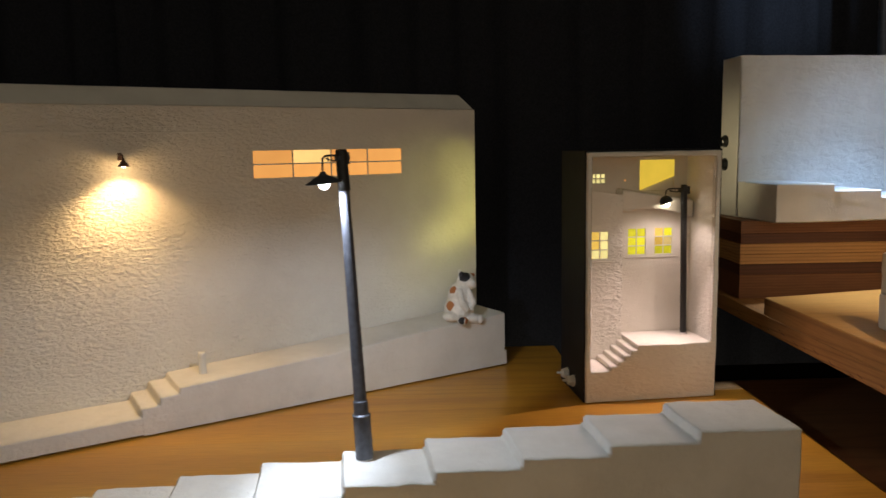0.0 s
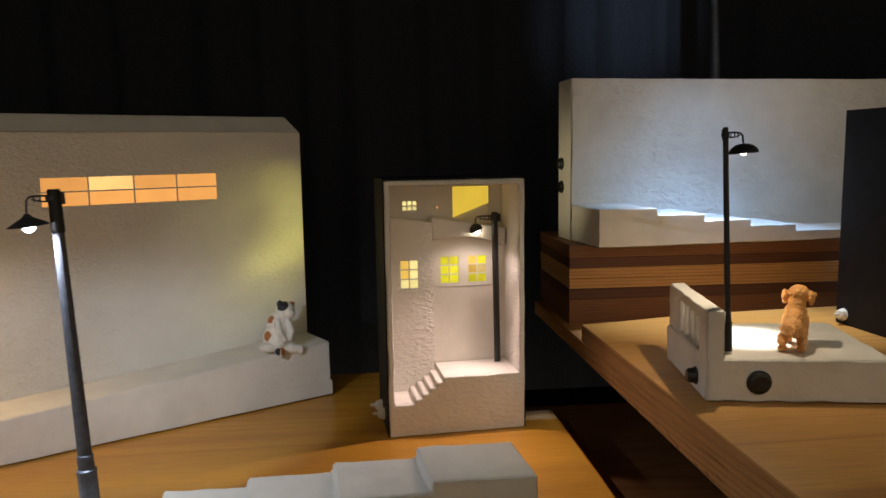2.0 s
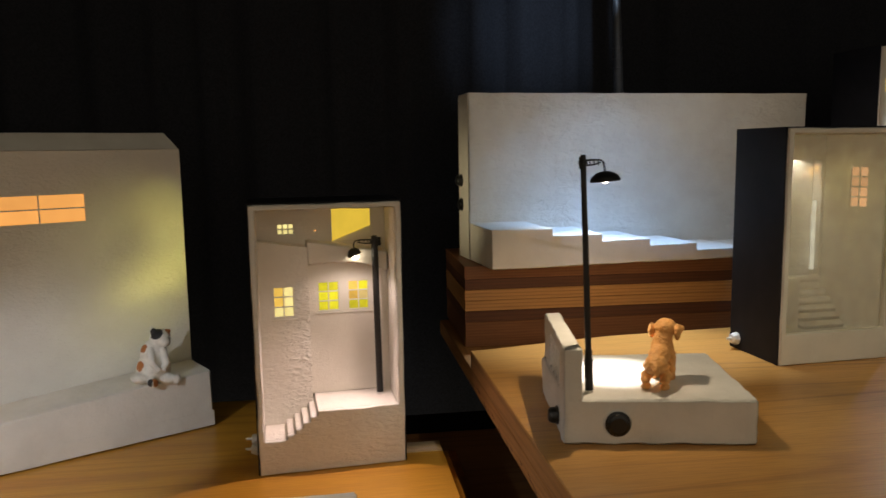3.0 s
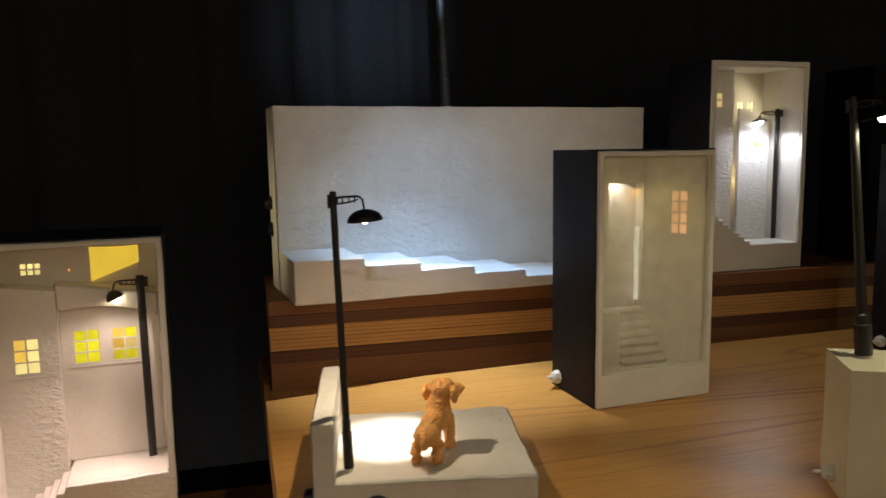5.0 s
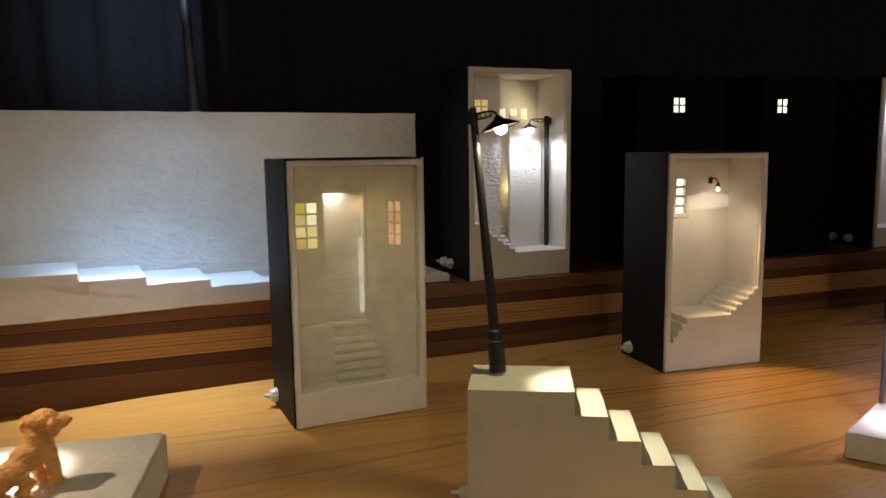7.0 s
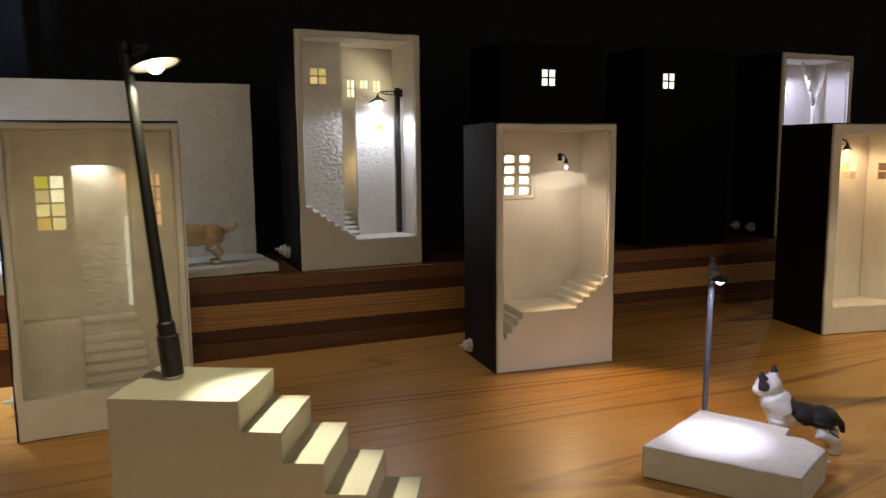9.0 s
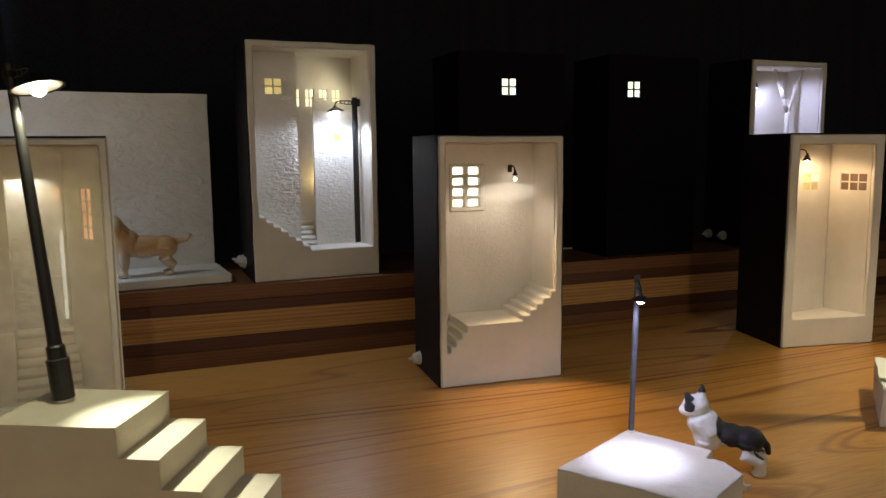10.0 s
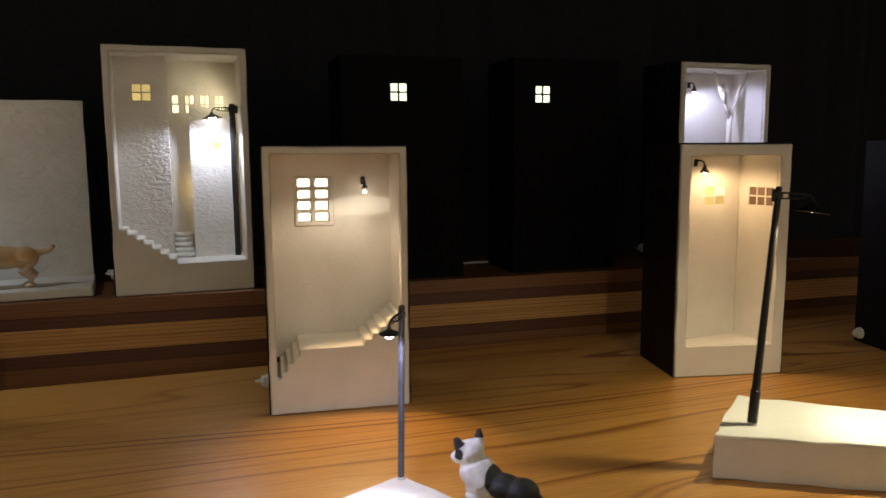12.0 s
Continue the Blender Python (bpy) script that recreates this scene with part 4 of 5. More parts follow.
# solid bar with emission, stands in for light falling through a gap
part("light_gap", worn(box(B(), 0.0655, 0.0690, 0.0575, 0.0585, 0.0670, 0.1280), 0.0002, 0.0004, 0.003), lit("gap_glow", (1, 0.93, 0.68), 0.42, 0.7, 300), b2, "narrow bar that glows in place of light through a gap beside the stair")
part("alcove_side", sheet(B(), 0.0692, 0.0712, 0.06, 0.184, 0.0526, 0.0634), SMOOTH, b2)
window(b2, 0.0155, 0.0325, 0.1215, 0.1575, 0.0502, 2, 4, [PANE_YELLOW, PANE_PALE, PANE_CREAM, PANE_PALE, PANE_CREAM, PANE_CREAM, PANE_AMBER, PANE_CREAM], 0.0012)
part("front_pane", box(B(), 0.0046, 0.0916, 0.0046, 0.0054, 0.0257, 0.1848), DUSTY, b2, "dusty clear acrylic pane")
knob(b2, (-0.0012, 0.058, 0.009), (-1, -0.2, 0.1), KNOB, 0.0058)

# ---- box with the bright blue-white court ----
m3 = pose(0.763, 0.753, 0.141, 0, 0, 1.5)
down = [(0.0055, 0.058)]
for k in range(7):
    x = 0.0055 + 0.0450 * (k + 1) / 7
    down += [(x, 0.058 - 0.0315 * k / 7), (x, 0.058 - 0.0315 * (k + 1) / 7)]
down += [(0.110, 0.0265)]
b3 = display_box("tall black-sided box with a cold bright stair court inside", m3, 0.1155, 0.2110, 0.072, 0.0055, SMOOTH, down + [(0.110, 0.2055), (0.0055, 0.2055)])
part("stair_floor", worn(prism(B(), down + [(0.110, 0.0), (0.0055, 0.0)], 0.0043, 0.030), 0.0006, 0.0003, 0.008), SMOOTH, b3, "descending stair")
part("court_floor", box(B(), 0.0505, 0.1099, 0.0302, 0.066, 0.0, 0.0255), SMOOTH, b3)
part("left_wall", sheet(B(), 0.0056, 0.0488, 0.02, 0.2052, 0.0305, 0.0420, [(0.0198, 0.0358, 0.167, 0.182)]), SCRAPED, b3, "combed plaster wall")
part("rear_wall", sheet(B(), 0.0056, 0.1099, 0.02, 0.2052, 0.0615, 0.068, [(0.052, 0.0585, 0.158, 0.175), (0.0635, 0.072, 0.158, 0.175), (0.077, 0.0855, 0.158, 0.175), (0.090, 0.0985, 0.158, 0.175)]), SMOOTH, b3)
part("right_wall", sheet(B(), 0.0665, 0.1045, 0.0256, 0.164, 0.0430, 0.0470, [(0.0855, 0.1020, 0.125, 0.1320)], lambda x: 0.1665 - 0.22 * (x - 0.0665)), DIMPLED, b3, "combed plaster wall with slanted top")
for k in range(5):
    part("step", worn(box(B(), 0.0490, 0.0660, 0.0400 + 0.0040 * k, 0.0610, 0.0256 + 0.0044 * k, 0.0299 + 0.0044 * k), 0.0005, 0.0003), SMOOTH, b3)
window(b3, 0.0198, 0.0358, 0.167, 0.182, 0.0307, 2, 2, PANE_DIM, 0.0012)
for x in (0.052, 0.0635, 0.077, 0.090):
    window(b3, x, x + (0.0065 if x < 0.06 else 0.0085), 0.158, 0.175, 0.0617, 2 if x > 0.06 else 1, 2, PANE_PALE, 0.0013)
window(b3, 0.0855, 0.1020, 0.125, 0.1320, 0.0432, 2, 1, [PANE_DIM, PANE_GREY], 0.0012)
knob(b3, (-0.0012, 0.046, 0.012), (-1, 0, 0.2), KNOB, 0.0058)
knob(b3, (-0.0012, 0.062, 0.012), (-1, 0, 0.2), KNOB, 0.0058)
street_lamp("black street lamp glaring white in a plaster court", m3 @ Vector((0.1040, 0.0300, 0.0262)), m3 @ Vector((0.1038, 0.0300, 0.1655)), 162, 0.0027, 0.0027, 0.0185, 0.0085, IRON, BULB_COOL, 0, 0, (), 0.0125, 0.0032)

# ---- box with landing and two flights ----
m4 = pose(0.878, 0.594, 0.077, 0, 0, -4)
up = [(0.0052, 0.0262)]
for k in range(4):
    x = 0.0075 + 0.0045 * k
    up += [(x, 0.0262 + 0.0052 * k), (x, 0.0262 + 0.0052 * (k + 1))]
for k in range(5):
    x = 0.0673 + 0.0058 * k
    up += [(x, 0.047 + 0.0044 * k), (x, 0.047 + 0.0044 * (k + 1))]
up += [(0.0948, 0.069)]
b4 = display_box("black-sided box with a cream landing and stairs inside", m4, 0.1000, 0.1895, 0.070, 0.0052, SMOOTH, up + [(0.0948, 0.1843), (0.0052, 0.1843)])
part("landing", worn(prism(B(), up + [(0.0948, 0.0), (0.0052, 0.0)], 0.0043, 0.0455), 0.0006, 0.0003, 0.008), SMOOTH, b4, "landing between two flights")
part("rear_wall", sheet(B(), 0.0053, 0.0947, 0.03, 0.184, 0.0458, 0.052, [(0.0225, 0.0515, 0.1310, 0.1672)]), SMOOTH, b4)
wf = part("window_frame", worn(sheet(B(), 0.0222, 0.0520, 0.1300, 0.1680, 0.0448, 0.0500, [(0.0249 + 0.0131 * i, 0.0345 + 0.0131 * i, 0.1338 + 0.0086 * j, 0.1402 + 0.0086 * j) for i in range(2) for j in range(4)]), 0.0006, 0.0003), SMOOTH, b4, "thick cream window frame")
for j in range(4):
    for i in range(2):
        part("pane", box(B(), 0.0245 + 0.0131 * i, 0.0349 + 0.0131 * i, 0.0502, 0.0512, 0.1334 + 0.0086 * j, 0.1406 + 0.0086 * j), PANE_BRIGHT, wf)
knob(b4, (-0.0012, 0.056, 0.009), (-1, -0.2, 0.1), KNOB, 0.0058)
wall_lamp("small black wall lamp above a cream landing", m4 @ pose(0.0742, 0.0456, 0.1640), BULB_WARM, IRON, 0.0027, 0.0115, 0.0014, -0.0082, -0.0050)

# ---- warm box with two small windows ----
m5 = pose(1.200, 0.581, 0.077, 0, 0, -10)
b5 = display_box("black-sided box with a warm empty plaster room inside", m5, 0.0935, 0.1895, 0.070, 0.0090)
part("room_floor", box(B(), 0.0091, 0.0844, 0.0043, 0.066, 0.0, 0.0255), SMOOTH, b5)
mleft = Matrix(((0.957, -0.290, 0, 0.0092), (0.290, 0.957, 0, 0.0220), (0, 0, 1, 0), (0, 0, 0, 1)))
part("left_wall", sheet(B(), 0, 0.0655, 0.0256, 0.1840, 0, 0.004, [(0.0060, 0.0105, 0.1385, 0.1545), (0.0275, 0.0500, 0.1385, 0.1545)]), SMOOTH, b5, m=mleft)
mright = Matrix(((0.33, 0.944, 0, 0.0718), (-0.944, 0.33, 0, 0.0405), (0, 0, 1, 0), (0, 0, 0, 1)))
part("right_wall", sheet(B(), 0, 0.0382, 0.0256, 0.1840, 0, 0.004, [(0.0097, 0.0352, 0.1385, 0.1545)]), SMOOTH, b5, m=mright)
hold = part("window_left", box(B(), 0.0270, 0.0505, 0.0041, 0.005, 0.137, 0.156), SMOOTH, b5, m=mleft)
window(hold, 0.0275, 0.0500, 0.1385, 0.1545, 0.0, 2, 2, [PANE_CREAM, PANE_PALE, PANE_DIM, PANE_DIM], 0.0012)
window(hold, 0.0060, 0.0105, 0.1385, 0.1545, 0.0, 1, 2, PANE_DIM, 0.0012)
hold = part("window_right", box(B(), 0.0092, 0.0357, 0.0041, 0.005, 0.137, 0.156), SMOOTH, b5, m=mright)
window(hold, 0.0097, 0.0352, 0.1385, 0.1545, 0.0, 3, 2, PANE_BROWN, 0.0012)
wall_lamp("small dark wall lamp in a warm plaster room", m5 @ mleft @ pose(0.0160, 0, 0.1745), BULB_WARM, IRON, 0.0040, 0.011)

# ---- box with the white tree ----
m6 = pose(1.319, 0.757, 0.141, 0, 0, 2)
b6 = display_box("black-sided box with a white bare tree in violet light", m6, 0.1150, 0.2120, 0.068, 0.0058)
part("room_floor", box(B(), 0.0059, 0.1091, 0.0043, 0.06, 0.0, 0.022), SMOOTH, b6)
part("rear_wall", sheet(B(), 0.0059, 0.1091, 0.0222, 0.206, 0.052, 0.058, [(0.0500, 0.0670, 0.1635, 0.1810)]), SMOOTH, b6)
window(b6, 0.0500, 0.0670, 0.1635, 0.1810, 0.0522, 2, 2, PANE_BRIGHT, 0.0018)
knob(b6, (-0.0012, 0.034, 0.010), (-1, 0, 0), KNOB, 0.0058)
knob(b6, (-0.0012, 0.058, 0.010), (-1, 0, 0), KNOB, 0.0058)
tree = thing("model_tree", "bare forked white plaster tree in a box", "tree", m6 @ pose(0.087, 0.030, 0.022))
part("trunk", tube(B(), [(0, 0, 0), (0.0004, 0, 0.06), (0, 0, 0.105), (0.0005, 0, 0.136)], 0.0034, 10, 0.8), SMOOTH, tree, smooth=True)
for pts in ([(0.0005, 0, 0.132), (0.006, 0, 0.150), (0.0145, 0.001, 0.168), (0.0235, 0, 0.188)], [(0.0005, 0, 0.132), (-0.007, 0, 0.150), (-0.014, 0.001, 0.166), (-0.0235, 0, 0.187)],
            [(-0.0075, 0, 0.150), (-0.012, -0.003, 0.160), (-0.016, -0.002, 0.163)], [(-0.006, 0, 0.148), (-0.004, 0.004, 0.162), (-0.007, 0.004, 0.172)]):
    part("branch", tube(B(), pts, 0.0024, 8, 0.6), SMOOTH, tree, smooth=True)
wall_lamp("small black wall lamp in violet light", m6 @ pose(0.0475, 0.0520, 0.1930), BULB_COOL, IRON, 0.0034, 0.010)

# ---- black boxes that show a lit window only ----
for x0, y0, w, h, wx in ((0.961, 0.757, 0.1165, 0.2090, 0.0455), (1.130, 0.757, 0.1140, 0.2110, 0.0225)):
    dark = thing("black_box", "plain black box with one small lit four-pane window", "diorama", pose(x0, y0, 0.141), "black boxes")
    bm = sheet(B(), 0, w, 0, h, 0, 0.004, [(wx + 0.0008, wx + 0.0164, 0.1684, 0.1841)])
    part("front", bm, MATT, dark)
    part("side_board", box(B(), 0, 0.004, 0.0042, 0.07, 0, h), MATT, dark)
    part("side_board", box(B(), w - 0.004, w, 0.0042, 0.07, 0, h), MATT, dark)
    part("top_board", box(B(), 0.004, w - 0.004, 0.0042, 0.07, h - 0.004, h), MATT, dark)
    bars = B()
    box(bars, wx + 0.0078, wx + 0.0094, 0.0004, 0.0014, 0.1684, 0.1841)
    box(bars, wx + 0.0008, wx + 0.0078, 0.0004, 0.0014, 0.1755, 0.1769)
    box(bars, wx + 0.0094, wx + 0.0164, 0.0004, 0.0014, 0.1755, 0.1769)
    wn = part("window", bars, MATT, dark)
    for i in range(2):
        for j in range(2):
            part("pane", box(B(), wx + 0.0009 + 0.0078 * i, wx + 0.0085 + 0.0078 * i, 0.0016, 0.0026, 0.1685 + 0.0078 * j, 0.1762 + 0.0078 * j), PANE_LIME, wn)
b7 = display_box("tall black-sided box at the far end of the slab", pose(1.428, 0.562, 0.077, 0, 0, -8), 0.0950, 0.1910, 0.070, 0.005)
part("rear_wall", sheet(B(), 0.005, 0.09, 0, 0.186, 0.05, 0.056), SMOOTH, b7)
knob(b7, (-0.0012, 0.062, 0.009), (-1, -0.2, 0.1), KNOB, 0.0058)
cable = thing("cable", "thin pale cable lying between black boxes", "cable", pose(1.100, 0.825, 0.1422))
part("wire", tube(B(), [(0, 0.002, 0), (0.012, 0, 0.0006), (0.03, 0.001, 0.0002), (0.05, 0, 0)], 0.0011), KNOB, cable, smooth=True)

# ---- stair block with tall lamp ----
st = thing("stair_block", "tall white plaster stair block with narrow steps", "diorama", pose(0.6140, 0.4085, 0.077, 0, 0, -27))
out = [(0.0, 0.0), (0.1540, 0.0)]
for k in range(6, 0, -1):
    out += [(0.0540 + 0.0167 * k, 0.0748 - 0.0124 * k), (0.0540 + 0.0167 * (k - 1), 0.0748 - 0.0124 * k)]
out[1] = (0.0540 + 0.0167 * 6, 0.0)
out += [(0.0540, 0.0748), (0.0, 0.0748)]
part("steps", worn(prism(B(), out, 0.0, 0.0450), 0.0012, 0.0003, 0.02), CREAM, st)
knob(st, (-0.0002, 0.020, 0.010), (-1, 0, 0), KNOB, 0.0050)
street_lamp("tall black street lamp on a white stair block", (0.6403, 0.4275, 0.152), (0.6290, 0.4336, 0.2945), -43, 0.0030, 0.0019, 0.0132, 0.0106, IRON, BULB_WARM, 0.024, 0.0046, (), 0.0120, 0.0032, 0.0, -0.15, 0.0, -11)

# ---- low plinth with small lamp ----
pd = thing("plinth_model", "low white plaster plinth with notched edge", "diorama", pose(0, 0, 0.077))
part("block", worn(plan(B(), [(0.867, 0.400), (0.910, 0.337), (0.950, 0.358), (0.952, 0.374), (0.946, 0.381), (0.957, 0.388), (0.9325, 0.432)], 0, 0.0172), 0.0007, 0.0004, 0.004), PLASTER, pd)
knob(pd, (0.9510, 0.366, 0.006), (0.99, -0.12, 0), KNOB, 0.0045)
street_lamp("slim grey street lamp with cold light on a low plinth", (0.9315, 0.4275, 0.0942), (0.9330, 0.4270, 0.1860), 240, 0.0017, 0.0016, 0.0215, 0.0050, GREY, BULB_COOL, 0, 0, (), 0.0095, 0.0024)

# ---- long low plinth with leaning lamp ----
pr = thing("plinth_model", "long low white plaster plinth with chipped edges", "diorama", pose(0, 0, 0.077))
part("block", worn(plan(B(), [(1.1085, 0.4090), (1.3000, 0.3020), (1.3250, 0.3290), (1.1660, 0.4610)], 0, 0.0252), 0.0006, 0.0008, 0.006), PLASTER, pr)
part("top_coat", worn(plan(B(), [(1.1082, 0.4090), (1.2999, 0.3017), (1.3253, 0.3290), (1.1660, 0.4613)], 0.0244, 0.0266), 0.0005, 0.0014, 0.0026), BRIGHT, pr, "bright white top coat with chipped ragged edges")
street_lamp("black leaning street lamp on a long low plinth", (1.1395, 0.4155, 0.1035), (1.1520, 0.4175, 0.2415), -22, 0.0023, 0.0018, 0.0200, 0.0095, IRON, BULB_WARM, 0.026, 0.0028, (), 0.0130, 0.0022, 0.0, 0.9)


# ---- figurines: one plain mesh each ----
def figurine(name, label, category, m, blobs, bars, material, voxel=0.0007, curls=0.0):
    """Soft lumps (x, y, z, rx, ry, rz) and limbs (points, radius, taper) melted into one plain figure."""
    bm = B()
    for x, y, z, rx, ry, rz in blobs:
        bmesh.ops.create_uvsphere(bm, u_segments=20, v_segments=12, radius=1, matrix=Matrix.Translation((x, y, z)) @ Matrix.Diagonal((rx, ry, rz, 1)))
    for points, radius, taper in bars:
        tube(bm, points, radius, 12, taper)
    ob = part(name, bm, material, None, smooth=True, m=m)
    rm = ob.modifiers.new("melt", "REMESH")
    rm.mode, rm.voxel_size, rm.use_smooth_shade = "VOXEL", voxel, True
    sm = ob.modifiers.new("soften", "SMOOTH")
    sm.factor, sm.iterations = 0.5, 9
    if curls:
        tex = bpy.data.textures.new("curls", "CLOUDS")
        tex.noise_scale, tex.noise_depth = 0.0022, 1
        dm = ob.modifiers.new("curls", "DISPLACE")
        dm.texture, dm.strength, dm.mid_level, dm.texture_coords = tex, curls, 0.5, "LOCAL"
    return tagged(ob, label, category)


def patches(name, ground, spots, rough=0.55, curl=0.0, soft=0.0006):
    """Painted figure: ground colour with round painted patches ((x, y, z), radius, colour)."""
    m, t, b = nodes_of(name)
    tc = add(t, "ShaderNodeTexCoord")
    wob = add(t, "ShaderNodeTexNoise", {"Scale": 220, "Detail": 2})
    t.links.new(tc.outputs["Object"], wob.inputs["Vector"])
    tone = ramp(t, wob.outputs["Fac"], [(0.3, tuple(c * 0.8 for c in ground)), (0.7, ground)])
    last = tone
    for centre, radius, colour in spots:
        d = add(t, "ShaderNodeVectorMath")
        d.operation = "DISTANCE"
        d.inputs[1].default_value = centre
        t.links.new(tc.outputs["Object"], d.inputs[0])
        jag = add(t, "ShaderNodeMath", {1: 0.003})
        jag.operation = "MULTIPLY"
        t.links.new(wob.outputs["Fac"], jag.inputs[0])
        s = add(t, "ShaderNodeMath")
        s.operation = "ADD"
        t.links.new(d.outputs["Value"], s.inputs[0])
        t.links.new(jag.outputs[0], s.inputs[1])
        r = add(t, "ShaderNodeMapRange", {"From Min": radius + 0.0012, "From Max": radius + 0.0012 + soft, "To Min": 1.0, "To Max": 0.0})
        t.links.new(s.outputs[0], r.inputs["Value"])
        mx = add(t, "ShaderNodeMix")
        mx.data_type = "RGBA"
        t.links.new(r.outputs["Result"], mx.inputs["Factor"])
        t.links.new(last, mx.inputs[6])
        mx.inputs[7].default_value = (*colour, 1)
        last = mx.outputs[2]
    t.links.new(last, b.inputs["Base Color"])
    fur = add(t, "ShaderNodeTexNoise", {"Scale": 420, "Detail": 2, "Distortion": 1.0})
    t.links.new(tc.outputs["Object"], fur.inputs["Vector"])
    bump(t, b, fur.outputs["Fac"], 0.6, 0.0006 + curl)
    b.inputs["Roughness"].default_value = rough
    return m


def dog(label, m, s, material, ear, tail, long=1.0, wide=1.0, rise=0.0, turn=0.0, fat=1.0, head=1.0, neck=0.15):
    """A standing four-legged figure that faces +x; s is its size, rise lifts the chest and turn swings the head aside."""
    L, W = s * long, s * wide
    hx, hy, hz = 0.34 * L, turn * s, (0.86 + rise) * s
    blobs = [(0.0, 0, 0.52 * s, 0.28 * L, 0.17 * W, 0.18 * s), (0.20 * L, 0, (0.56 + rise * 0.5) * s, 0.16 * L, 0.18 * W, 0.23 * s), (-0.24 * L, 0, 0.50 * s, 0.15 * L, 0.175 * W, 0.18 * s),
             (hx, hy, hz, 0.155 * s * head, 0.155 * s * head, 0.15 * s * head), (hx + 0.12 * s * head, hy * 1.5, hz - 0.04 * s, 0.09 * s * head, 0.09 * s * head, 0.08 * s * head)]
    bars = [([(0.20 * L, 0, (0.62 + rise * 0.4) * s), (hx - 0.02 * s, hy * 0.9, hz - 0.03 * s)], neck * W, 0.8)]
    for y in (0.10, -0.10):
        bars.append(([(0.23 * L, y * W, 0.52 * s), (0.24 * L, y * W, 0.22 * s), (0.24 * L, y * W, 0.03 * s)], 0.085 * s, 0.75))
        blobs.append((0.24 * L + 0.03 * s, y * W, 0.04 * s, 0.085 * s, 0.065 * s, 0.042 * s))
        bars.append(([(-0.25 * L, y * W, 0.48 * s), (-0.23 * L, y * W, 0.30 * s), (-0.32 * L, y * W, 0.17 * s), (-0.30 * L, y * W, 0.03 * s)], 0.12 * s, 0.5))
        blobs.append((-0.29 * L + 0.03 * s, y * W, 0.04 * s, 0.085 * s, 0.065 * s, 0.042 * s))
    for y in (1, -1):
        if ear == "up":
            bars.append(([(hx - 0.05 * s, hy + y * 0.09 * s, hz + 0.08 * s), (hx - 0.07 * s, hy + y * 0.14 * s, hz + 0.27 * s)], 0.075 * s, 0.35))
        else:
            blobs.append((hx - 0.04 * s, hy + y * 0.15 * s, hz - 0.03 * s, 0.075 * s, 0.045 * s, 0.12 * s))
    bars.append(([(-0.34 * L, 0, 0.58 * s), *[(a * L, 0, c * s) for a, c in tail]], 0.055 * s, 0.7))
    blobs = [(x, y, z, rx * (1 + (fat - 1) * 0.5), ry * fat, rz * fat) for x, y, z, rx, ry, rz in blobs]
    bars = [(p, r * fat, k) for p, r, k in bars]
    return figurine("dog_figurine", label, "figurine", m, blobs, bars, material)


OR = (0.42, 0.15, 0.04)
INK = (0.015, 0.014, 0.016)
PUP_BLOBS = [(-0.0085, 0, 0.0172, 0.0074, 0.0076, 0.0072), (-0.0010, 0, 0.0212, 0.0085, 0.0070, 0.0082), (0.0055, 0, 0.0240, 0.0074, 0.0078, 0.0100),
             (0.0085, -0.0012, 0.0385, 0.0070, 0.0074, 0.0066), (0.0130, -0.0076, 0.0364, 0.0046, 0.0044, 0.0040), (0.0147, -0.0108, 0.0372, 0.0020, 0.0020, 0.0018),
             (0.0068, 0.0078, 0.0362, 0.0040, 0.0022, 0.0056), (0.0075, -0.0098, 0.0360, 0.0040, 0.0022, 0.0056),
             (-0.0100, 0.0058, 0.0022, 0.0040, 0.0032, 0.0022), (-0.0080, -0.0062, 0.0022, 0.0040, 0.0032, 0.0022), (0.0105, 0.0052, 0.0020, 0.0038, 0.0030, 0.0020), (0.0105, -0.0052, 0.0020, 0.0038, 0.0030, 0.0020)]
PUP_BARS = [([(0.0045, 0, 0.0260), (0.0075, -0.0008, 0.0350)], 0.0066, 0.9),
            ([(-0.0080, 0.0050, 0.0160), (-0.0070, 0.0060, 0.0100), (-0.0120, 0.0060, 0.0060), (-0.0110, 0.0058, 0.0015)], 0.0046, 0.6),
            ([(-0.0080, -0.0050, 0.0160), (-0.0055, -0.0062, 0.0100), (-0.0100, -0.0062, 0.0060), (-0.0092, -0.0062, 0.0015)], 0.0046, 0.6),
            ([(0.0070, 0.0050, 0.0220), (0.0090, 0.0052, 0.0100), (0.0098, 0.0052, 0.0015)], 0.0040, 0.75),
            ([(0.0070, -0.0050, 0.0220), (0.0090, -0.0052, 0.0100), (0.0098, -0.0052, 0.0015)], 0.0040, 0.75),
            ([(-0.0140, -0.0010, 0.0190), (-0.0165, -0.0022, 0.0165), (-0.0165, -0.0030, 0.0125)], 0.0024, 0.8)]
figurine("dog_figurine", "orange-brown curly dog figurine standing on the terrace block", "figurine", pose(0.4050, 0.4750, 0.1051, 0, 0, 54) @ Matrix.Diagonal((1.20, 0.92, 0.90, 1)), PUP_BLOBS, PUP_BARS, patches("curly_orange", (0.85, 0.41, 0.12), [((0.0155, -0.0124, 0.0376), 0.0006, INK)], 0.6, 0.0010), 0.0005, 0.0009)
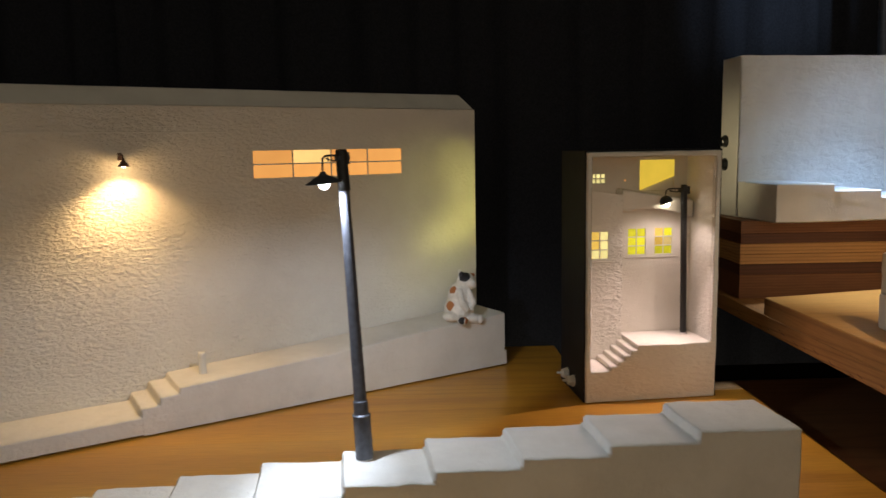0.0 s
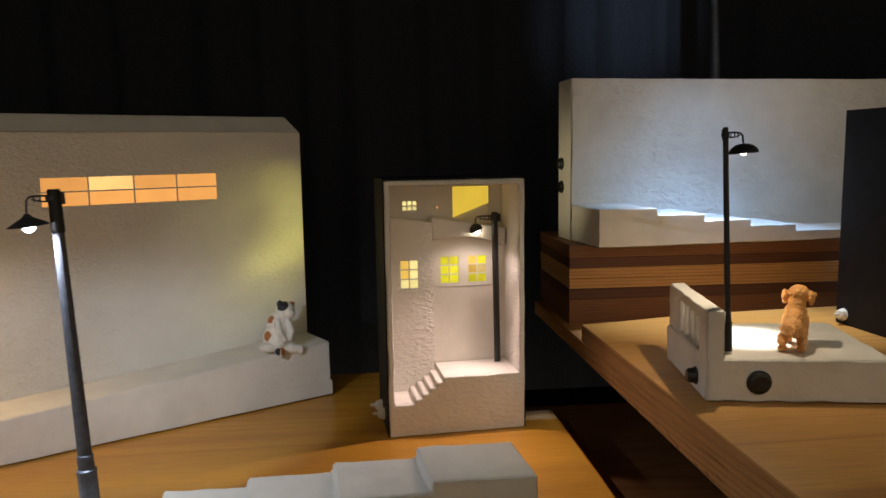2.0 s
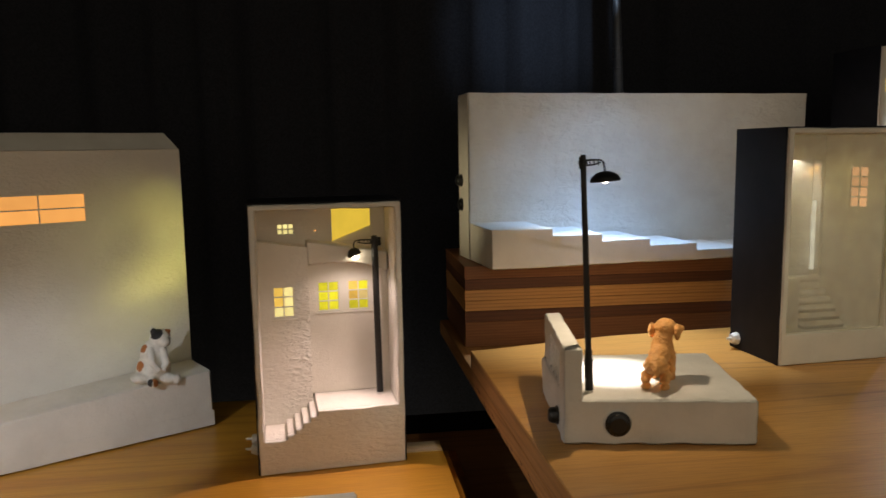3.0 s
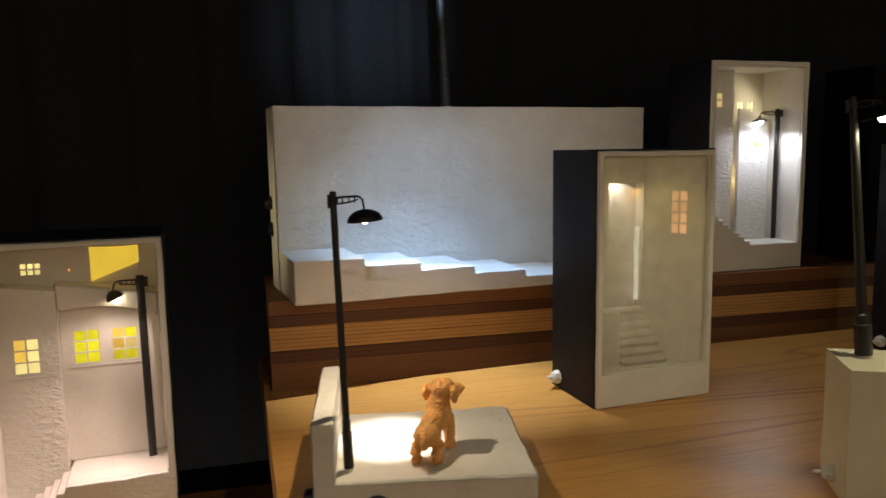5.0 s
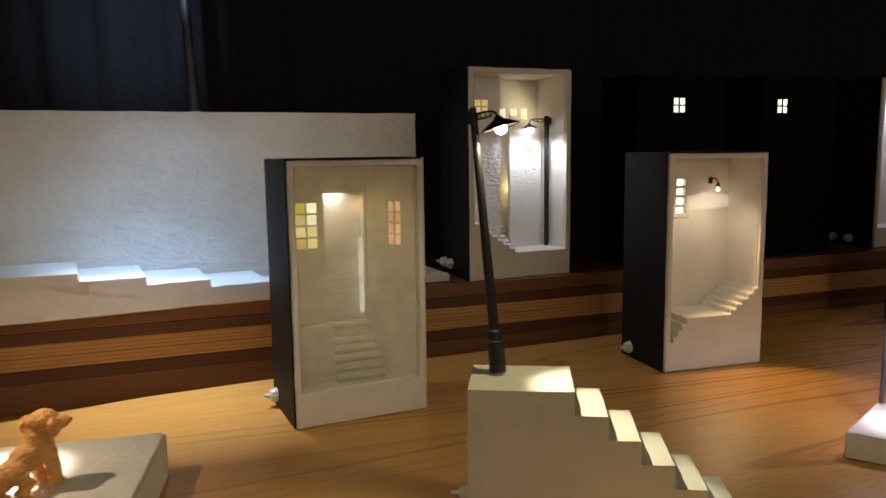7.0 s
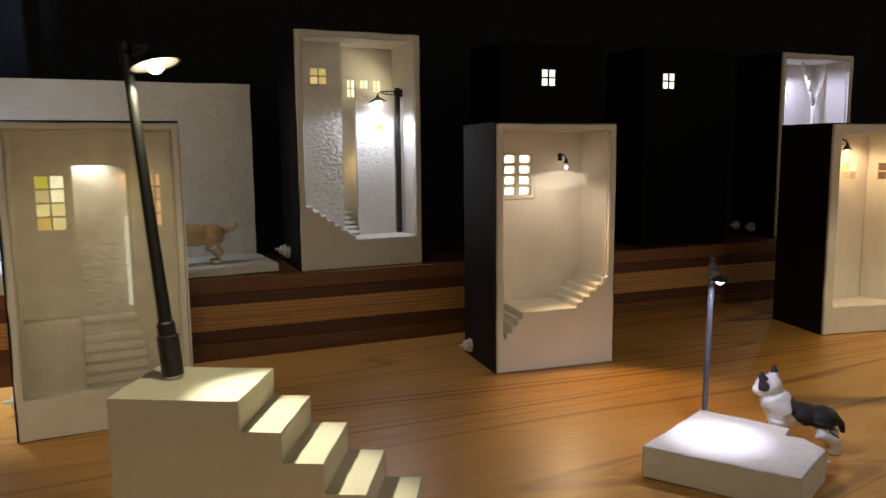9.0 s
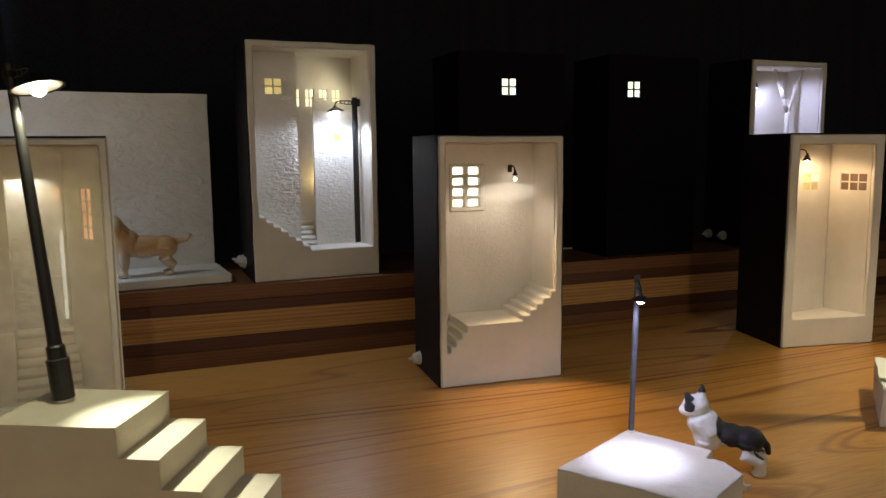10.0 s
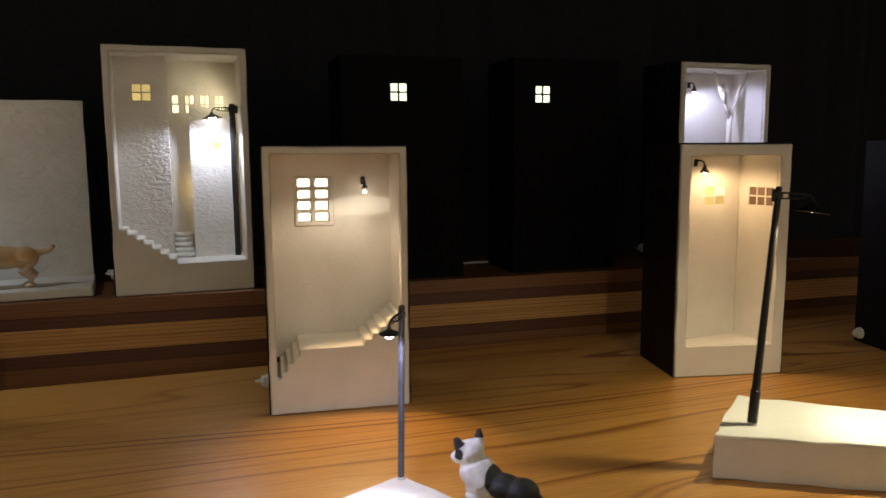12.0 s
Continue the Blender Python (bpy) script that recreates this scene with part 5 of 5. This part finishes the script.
BULL_BLOBS = [(0.0102, 0.0004, 0.0300, 0.0094, 0.0092, 0.0096), (-0.0145, 0, 0.0220, 0.0092, 0.0084, 0.0080), (-0.0040, 0, 0.0228, 0.0115, 0.0082, 0.0078), (0.0070, 0, 0.0218, 0.0092, 0.0098, 0.0118),
              (0.0146, 0.0005, 0.0410, 0.0076, 0.0080, 0.0074), (0.0196, 0.0022, 0.0378, 0.0042, 0.0046, 0.0042), (0.0218, 0.0030, 0.0386, 0.0022, 0.0026, 0.0022),
              (-0.0208, 0.0062, 0.0020, 0.0042, 0.0032, 0.0023), (-0.0208, -0.0062, 0.0020, 0.0042, 0.0032, 0.0023), (0.0115, 0.0060, 0.0020, 0.0046, 0.0036, 0.0024), (0.0115, -0.0060, 0.0020, 0.0046, 0.0036, 0.0024)]
BULL_BARS = [([(0.0060, 0, 0.0240), (0.0125, 0.0010, 0.0345)], 0.0102, 0.80),
             ([(-0.0150, 0.0050, 0.0200), (-0.0145, 0.0064, 0.0130), (-0.0210, 0.0062, 0.0095), (-0.0222, 0.0062, 0.0015)], 0.0062, 0.46),
             ([(-0.0150, -0.0050, 0.0200), (-0.0145, -0.0064, 0.0130), (-0.0210, -0.0062, 0.0095), (-0.0222, -0.0062, 0.0015)], 0.0062, 0.46),
             ([(0.0085, 0.0058, 0.0190), (0.0098, 0.0062, 0.0090), (0.0105, 0.0060, 0.0015)], 0.0052, 0.72),
             ([(0.0085, -0.0058, 0.0190), (0.0098, -0.0062, 0.0090), (0.0105, -0.0060, 0.0015)], 0.0052, 0.72),
             ([(0.0160, 0.0050, 0.0430), (0.0178, 0.0060, 0.0475), (0.0192, 0.0064, 0.0515)], 0.0038, 0.40), ([(0.0122, -0.0042, 0.0440), (0.0120, -0.0046, 0.0495), (0.0122, -0.0048, 0.0540)], 0.0034, 0.40),
             ([(-0.0205, 0, 0.0240), (-0.0245, 0, 0.0190), (-0.0255, 0, 0.0130)], 0.0026, 0.6)]
BULL_SPOTS = [((-0.0072, 0, 0.0275), 0.0122, INK), ((-0.0130, 0, 0.0280), 0.0136, INK), ((-0.0220, 0, 0.0230), 0.0105, INK), ((-0.0255, 0, 0.0150), 0.0060, INK), ((-0.0205, 0.0050, 0.0150), 0.0036, INK), ((-0.0205, -0.0050, 0.0150), 0.0036, INK),
              ((0.0186, 0.0072, 0.0505), 0.0048, INK), ((0.0184, 0.0085, 0.0425), 0.0040, INK), ((0.0121, -0.0047, 0.0530), 0.0048, INK), ((0.0240, 0.0036, 0.0392), 0.0008, INK)]
figurine("dog_figurine", "black and white dog figurine with pointed ears on the slab", "figurine", pose(0.9740, 0.4015, 0.0770, 0, 0, 134) @ Matrix.Diagonal((0.98, 1.10, 0.83, 1)), BULL_BLOBS, BULL_BARS, patches("black_white", (0.80, 0.78, 0.76), BULL_SPOTS, 0.65), 0.0006)
dog("golden dog figurine standing on the step of the wide wall", pose(0.6725, 0.7790, 0.1497, 0, 0, 187), 0.0500, patches("golden", (0.74, 0.58, 0.40), [((-0.016, 0, 0.033), 0.011, (0.64, 0.40, 0.19)), ((0.0, 0, 0.036), 0.011, (0.64, 0.40, 0.19)), ((0.016, 0, 0.036), 0.010, (0.64, 0.40, 0.19)), ((-0.043, 0, 0.041), 0.003, (0.56, 0.32, 0.14))], 0.6, 0.0, 0.008), "down", [(-0.42, 0.58), (-0.50, 0.60), (-0.56, 0.70)], 1.42, 1.0, 0.06, 0.0, 1.10, 1.05, 0.17)

CAT_BLOBS = [(0, 0.001, 0.0105, 0.0135, 0.0105, 0.0115), (-0.0010, 0.0015, 0.021, 0.0105, 0.0088, 0.0110), (0.0020, -0.001, 0.0335, 0.0080, 0.0074, 0.0070), (0.0050, -0.0072, 0.0318, 0.0042, 0.0036, 0.0034),
             (0.0110, -0.0060, 0.0040, 0.0082, 0.0052, 0.0042), (0.0165, -0.0085, 0.0040, 0.0034, 0.0034, 0.0040), (-0.0105, -0.0050, 0.0040, 0.0070, 0.0070, 0.0040)]
CAT_BARS = [([(0.004, -0.004, 0.026), (0.0075, -0.0095, 0.017), (0.005, -0.0110, 0.011)], 0.0030, 0.8), ([(-0.005, -0.004, 0.026), (-0.004, -0.0105, 0.017), (0.002, -0.0115, 0.011)], 0.0030, 0.8),
            ([(-0.0035, -0.001, 0.0380), (-0.0055, -0.001, 0.0425)], 0.0030, 0.3), ([(0.0055, -0.001, 0.0375), (0.0095, -0.001, 0.0395)], 0.0032, 0.3),
            ([(-0.002, -0.008, 0.003), (-0.003, -0.0135, 0.0030), (-0.001, -0.0170, 0.0030)], 0.0036, 0.9)]
figurine("cat_figurine", "white calico cat figurine sitting upright on the ledge", "figurine", pose(0.0378, 0.7298, 0.0500, 0, 9, 22) @ Matrix.Diagonal((1.14, 1.20, 1.22, 1)), CAT_BLOBS, CAT_BARS,
         patches("calico", (0.86, 0.82, 0.74), [((-0.0020, -0.005, 0.0375), 0.0048, INK), ((0.0085, -0.002, 0.039), 0.0036, OR), ((-0.0105, -0.002, 0.026), 0.0038, OR), ((-0.0125, -0.004, 0.013), 0.0040, OR),
                            ((0.0000, -0.0160, 0.004), 0.0036, OR), ((-0.006, -0.0160, 0.003), 0.0036, INK)]), 0.0006)
